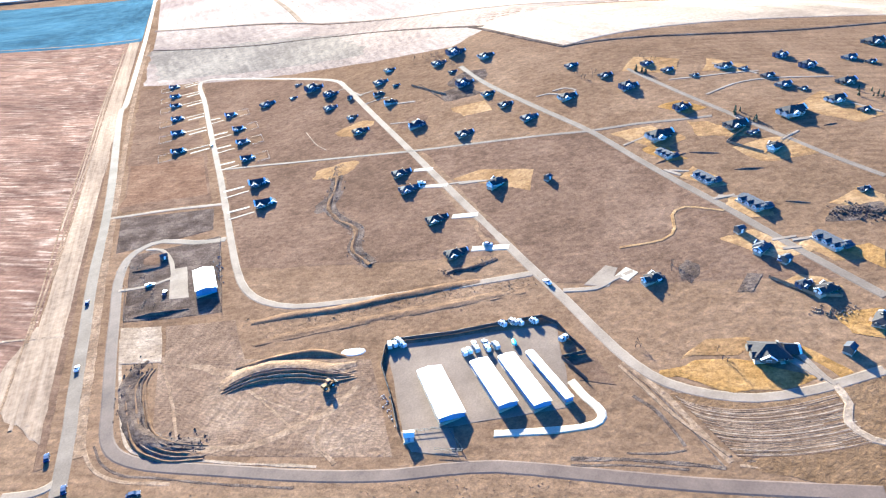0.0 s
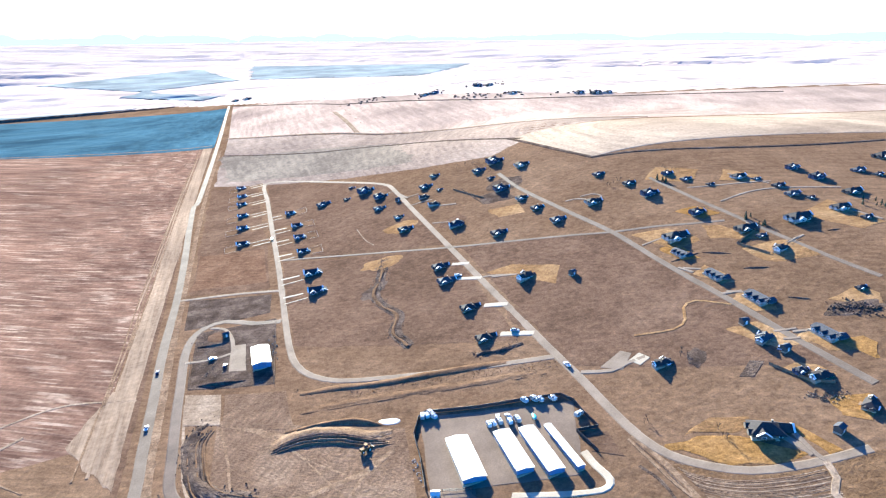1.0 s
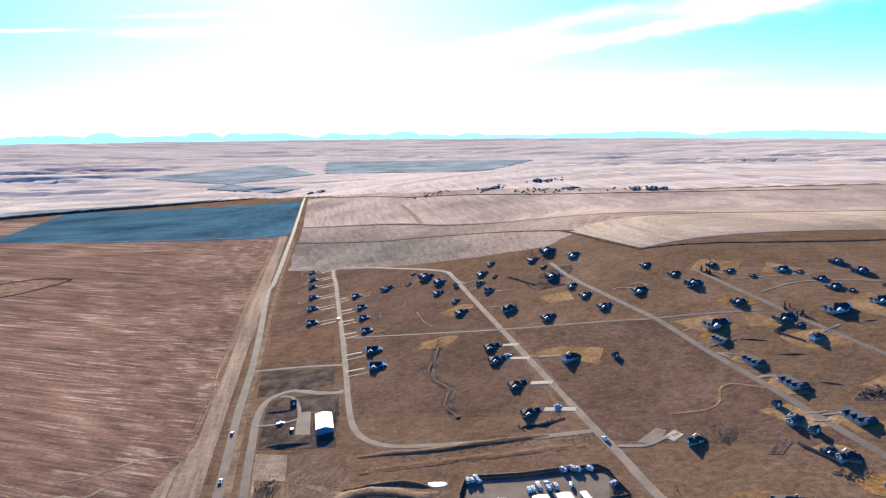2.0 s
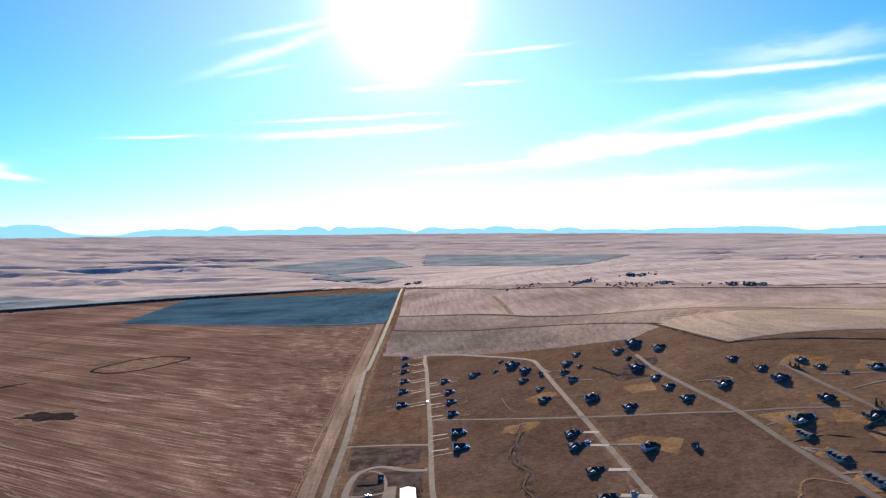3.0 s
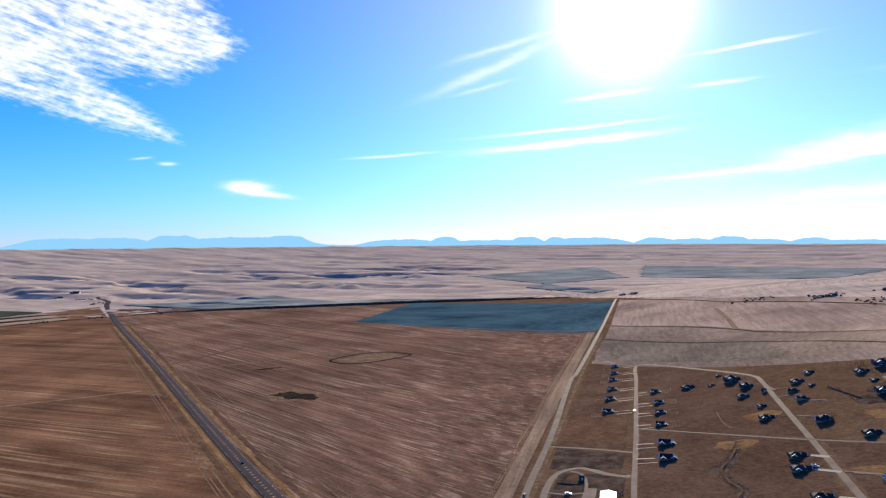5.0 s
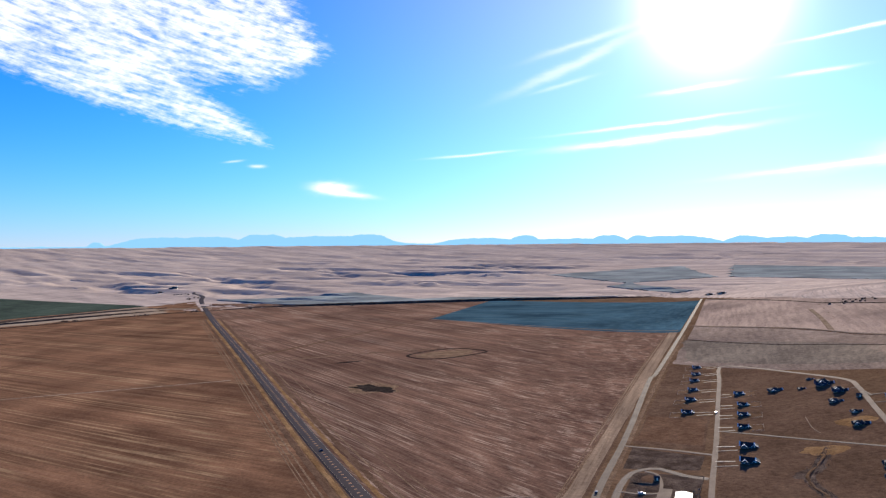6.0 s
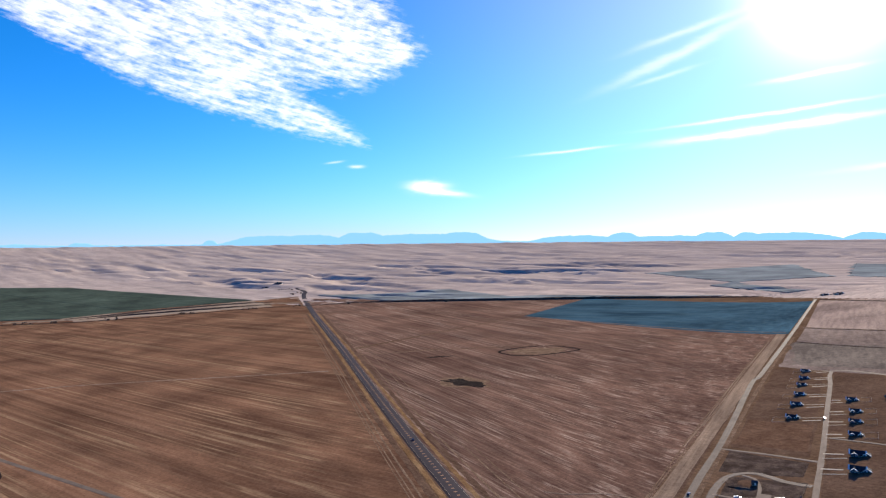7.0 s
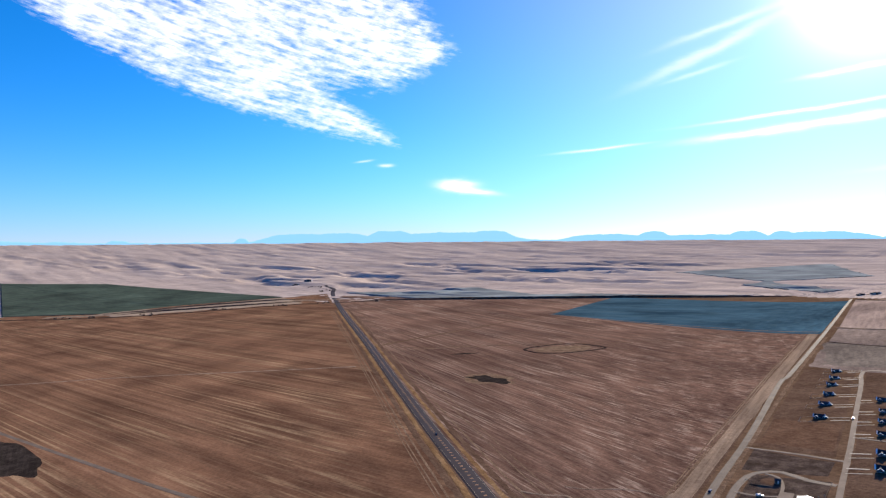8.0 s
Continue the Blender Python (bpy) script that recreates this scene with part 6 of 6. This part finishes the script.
for x, y, n, spread, kinds in [(184.8, 515, 16, 14, (2, 3)), (264.7, 347.3, 7, 5, (0, 1)), (266.3, 258.1, 7, 8, (0, 1)), (130.5, 153.3, 3, 2, (2, 3)), (165.3, 180.5, 5, 5, (0, 2)), (335.4, 248.9, 7, 12, (0, 1)), (237.7, 372.2, 9, 14, (2, 3)), (281.4, 362.7, 6, 12, (2, 3)), (150.4, 129.5, 3, 8, (2, 3)), (185.4, 492, 6, 6, (2, 3))]:
    for _ in range(n):
        px, py = x + rnd.uniform(-spread, spread) * 0.5, y + rnd.uniform(-spread, spread)
        put(TREES[rnd.choice(kinds)], px, py, rnd.uniform(0, 360), rnd.uniform(0.45, 0.85))


# ---------------------------------------------------------------- far farms and brush
def brush(name, label, spots, size, material, seed):
    """Far bushes and small trees in one mesh, as clumps of upright twigs."""
    rnd = random.Random(seed)
    bm = bmesh.new()
    for x, y in spots:
        z = ground_z(x, y)
        for _ in range(5):
            s = size * rnd.uniform(0.4, 1.0)
            m = Matrix.Translation((x + rnd.uniform(-1, 1) * size, y + rnd.uniform(-1, 1) * size, z + s * 0.5)) @ Matrix.Rotation(rnd.uniform(0, 6), 4, "Z") @ Matrix.Diagonal((rnd.uniform(0.4, 0.8), rnd.uniform(0.4, 0.8), rnd.uniform(0.6, 1.1), 1))
            bmesh.ops.create_icosphere(bm, subdivisions=1, radius=s, matrix=m)
    for v in bm.verts:
        v.co += Vector((noise.noise(v.co), noise.noise(v.co + Vector((9, 0, 0))), noise.noise(v.co + Vector((0, 9, 0))))) * size * 0.35
    ob = part(name, bm, material, None)
    return tagged(ob, label, "bushes", kind="stuff")


spots = [(x + rnd.uniform(-25, 25), y + rnd.uniform(-25, 25)) for x, y in ((-1789, 668), (-1635, 831), (-1547, 971), (-1460, 1129), (-1376, 1229), (-1262, 1339), (-1008, 1476), (-764, 1581), (-1739, 710), (-1641, 1493), (-1759, 1550)) for _ in range(5)]
brush("stream_brush", "dark brush along the stream bed", spots, 3, TWIG, 6)
spots = [(x + rnd.gauss(0, s), y + rnd.gauss(0, s)) for x, y, s in ((292.8, 1141, 22), (405, 1150, 30), (407, 1001, 22), (201.9, 1218, 20), (484, 906, 18), (-37.6, 1730, 15), (341.7, 1031, 20)) for _ in range(16)]
brush("farm_brush", "leafless shelter trees round far farms", spots, 2.0, TWIG, 7)
for kind, x, y, size in [(3, 292.8, 1134, 0.9), (1, 311.9, 1140, 1.0), (2, 402, 1155, 1.0), (0, 420, 1140, 0.9), (3, 407, 990, 0.9), (3, 484, 901, 1.0), (4, 502, 881, 1.0), (3, 518, 873, 0.9), (3, -26.7, 1720, 1.2), (0, -56.6, 1723, 1.0), (0, -1883, 1559, 1.4), (1, -1888, 1628, 1.5)]:
    home(kind, x, y, 20, size)


# ---------------------------------------------------------------- stones and debris
def stones(label, line, spread, count, size, material, seed):
    rnd = random.Random(seed)
    pts = smooth_line(line, 1.0)
    bm = bmesh.new()
    for _ in range(count):
        p = rnd.choice(pts)
        x, y, s = p.x + rnd.gauss(0, spread), p.y + rnd.gauss(0, spread), size * rnd.uniform(0.4, 1.3)
        m = Matrix.Translation((x, y, ground_z(x, y) + 0.25 * s)) @ Euler((rnd.random() * 6, rnd.random() * 6, 0)).to_matrix().to_4x4() @ Matrix.Diagonal((s, s * rnd.uniform(0.6, 1), s * rnd.uniform(0.5, 0.9), 1))
        bmesh.ops.create_icosphere(bm, subdivisions=1, radius=0.5, matrix=m)
    tagged(part("stones", bm, material, None), label, "stones", kind="stuff")


stones("pale stones along a winding bank", [(68.9, 391), (61.4, 359.5), (53.6, 336.2), (60.8, 304.3), (55, 287.2), (59.1, 268.2)], 2.2, 220, 0.7, PALE, 11)
stones("rubble and clods on a soil heap", [(235.9, 170.4), (241.6, 165.2), (246.4, 161)], 2.5, 160, 1.0, EARTH, 12)
stones("stones round a lawn", [(187.5, 134), (191.1, 128.9), (196.3, 126.6)], 1.6, 90, 0.7, PALE, 13)
stones("clods of ploughed earth", [(-45.3, 252.4), (-51.5, 242.2), (-50.5, 223.9), (-47.4, 208.7), (-38.1, 199.5), (-25.6, 192.3)], 2.6, 260, 0.8, EARTH, 14)
stones("clumps of dry grass along the ditch", [(-5, 257.9), (28, 243.6), (60.4, 232.6), (95.1, 220.8), (116.3, 209.9)], 2.2, 260, 0.5, DRY, 15)
stones("clumps of dry grass beside the road", [(-67.5, 205.5), (-69.5, 307), (-69.9, 428), (-69.9, 608)], 1.3, 200, 0.4, DRY, 16)
stones("scattered yard debris", [(-52.5, 342.3), (-47.3, 307), (-42.2, 294.8)], 3.5, 90, 0.7, WOOD, 17)
stones("scattered yard debris", [(-13.3, 296.3), (-10.2, 326.2)], 1.6, 60, 0.8, SIDING_GREY, 18)
stones("scattered debris on dirt", [(40.6, 169.7), (41.6, 181.7), (39.6, 165.7)], 0.8, 30, 0.6, SIDING_WHITE, 19)
stones("rough clods beside new houses", [(86.1, 240.2), (97.8, 235.1), (109.2, 235.8)], 1.5, 120, 0.6, EARTH, 20)
stones("rough grass clumps", [(0, 240), (30, 235.5), (70.5, 223), (111.6, 208.5)], 4.0, 260, 0.4, DRY, 21)
stones("rough grass clumps", [(-31.8, 172.9), (0, 148), (34.6, 137.4), (81.6, 113.6)], 3.0, 200, 0.4, DRY, 22)


# ---------------------------------------------------------------- highway markings
def dashes(name, label, line, offset, length, gap, width, material, lift):
    verts, faces, run = [], [], 0.0
    pts = smooth_line(line, 1.0)
    for p, q in zip(pts, pts[1:]):
        run += (q - p).length
        if run % (length + gap) < length:
            d = (q - p).normalized()
            s = Vector((-d.y, d.x))
            k = len(verts)
            for c in (p + s * (offset - width / 2), q + s * (offset - width / 2), q + s * (offset + width / 2), p + s * (offset + width / 2)):
                verts.append((c.x, c.y, ground_z(c.x, c.y) + lift))
            faces.append((k, k + 1, k + 2, k + 3))
    tagged(link(name, verts, faces, material), label, "road marking", kind="structure")


YELLOW = coat("road_yellow", (0.2, 0.1, 0.05), 0.7)
HIGHWAY_LINE = [(-118, 170), (-222, 260), (-321, 345), (-459, 466), (-750, 723), (-1180, 1097)]
dashes("centre_line", "worn orange marks along the highway's middle", HIGHWAY_LINE, 0.0, 2, 5, 2.4, YELLOW, 0.46)
for k in (-5.6, 5.6):
    dashes("edge_line", "worn pale edge line of the highway", HIGHWAY_LINE, k, 900, 1, 0.14, CONCRETE, 0.42)
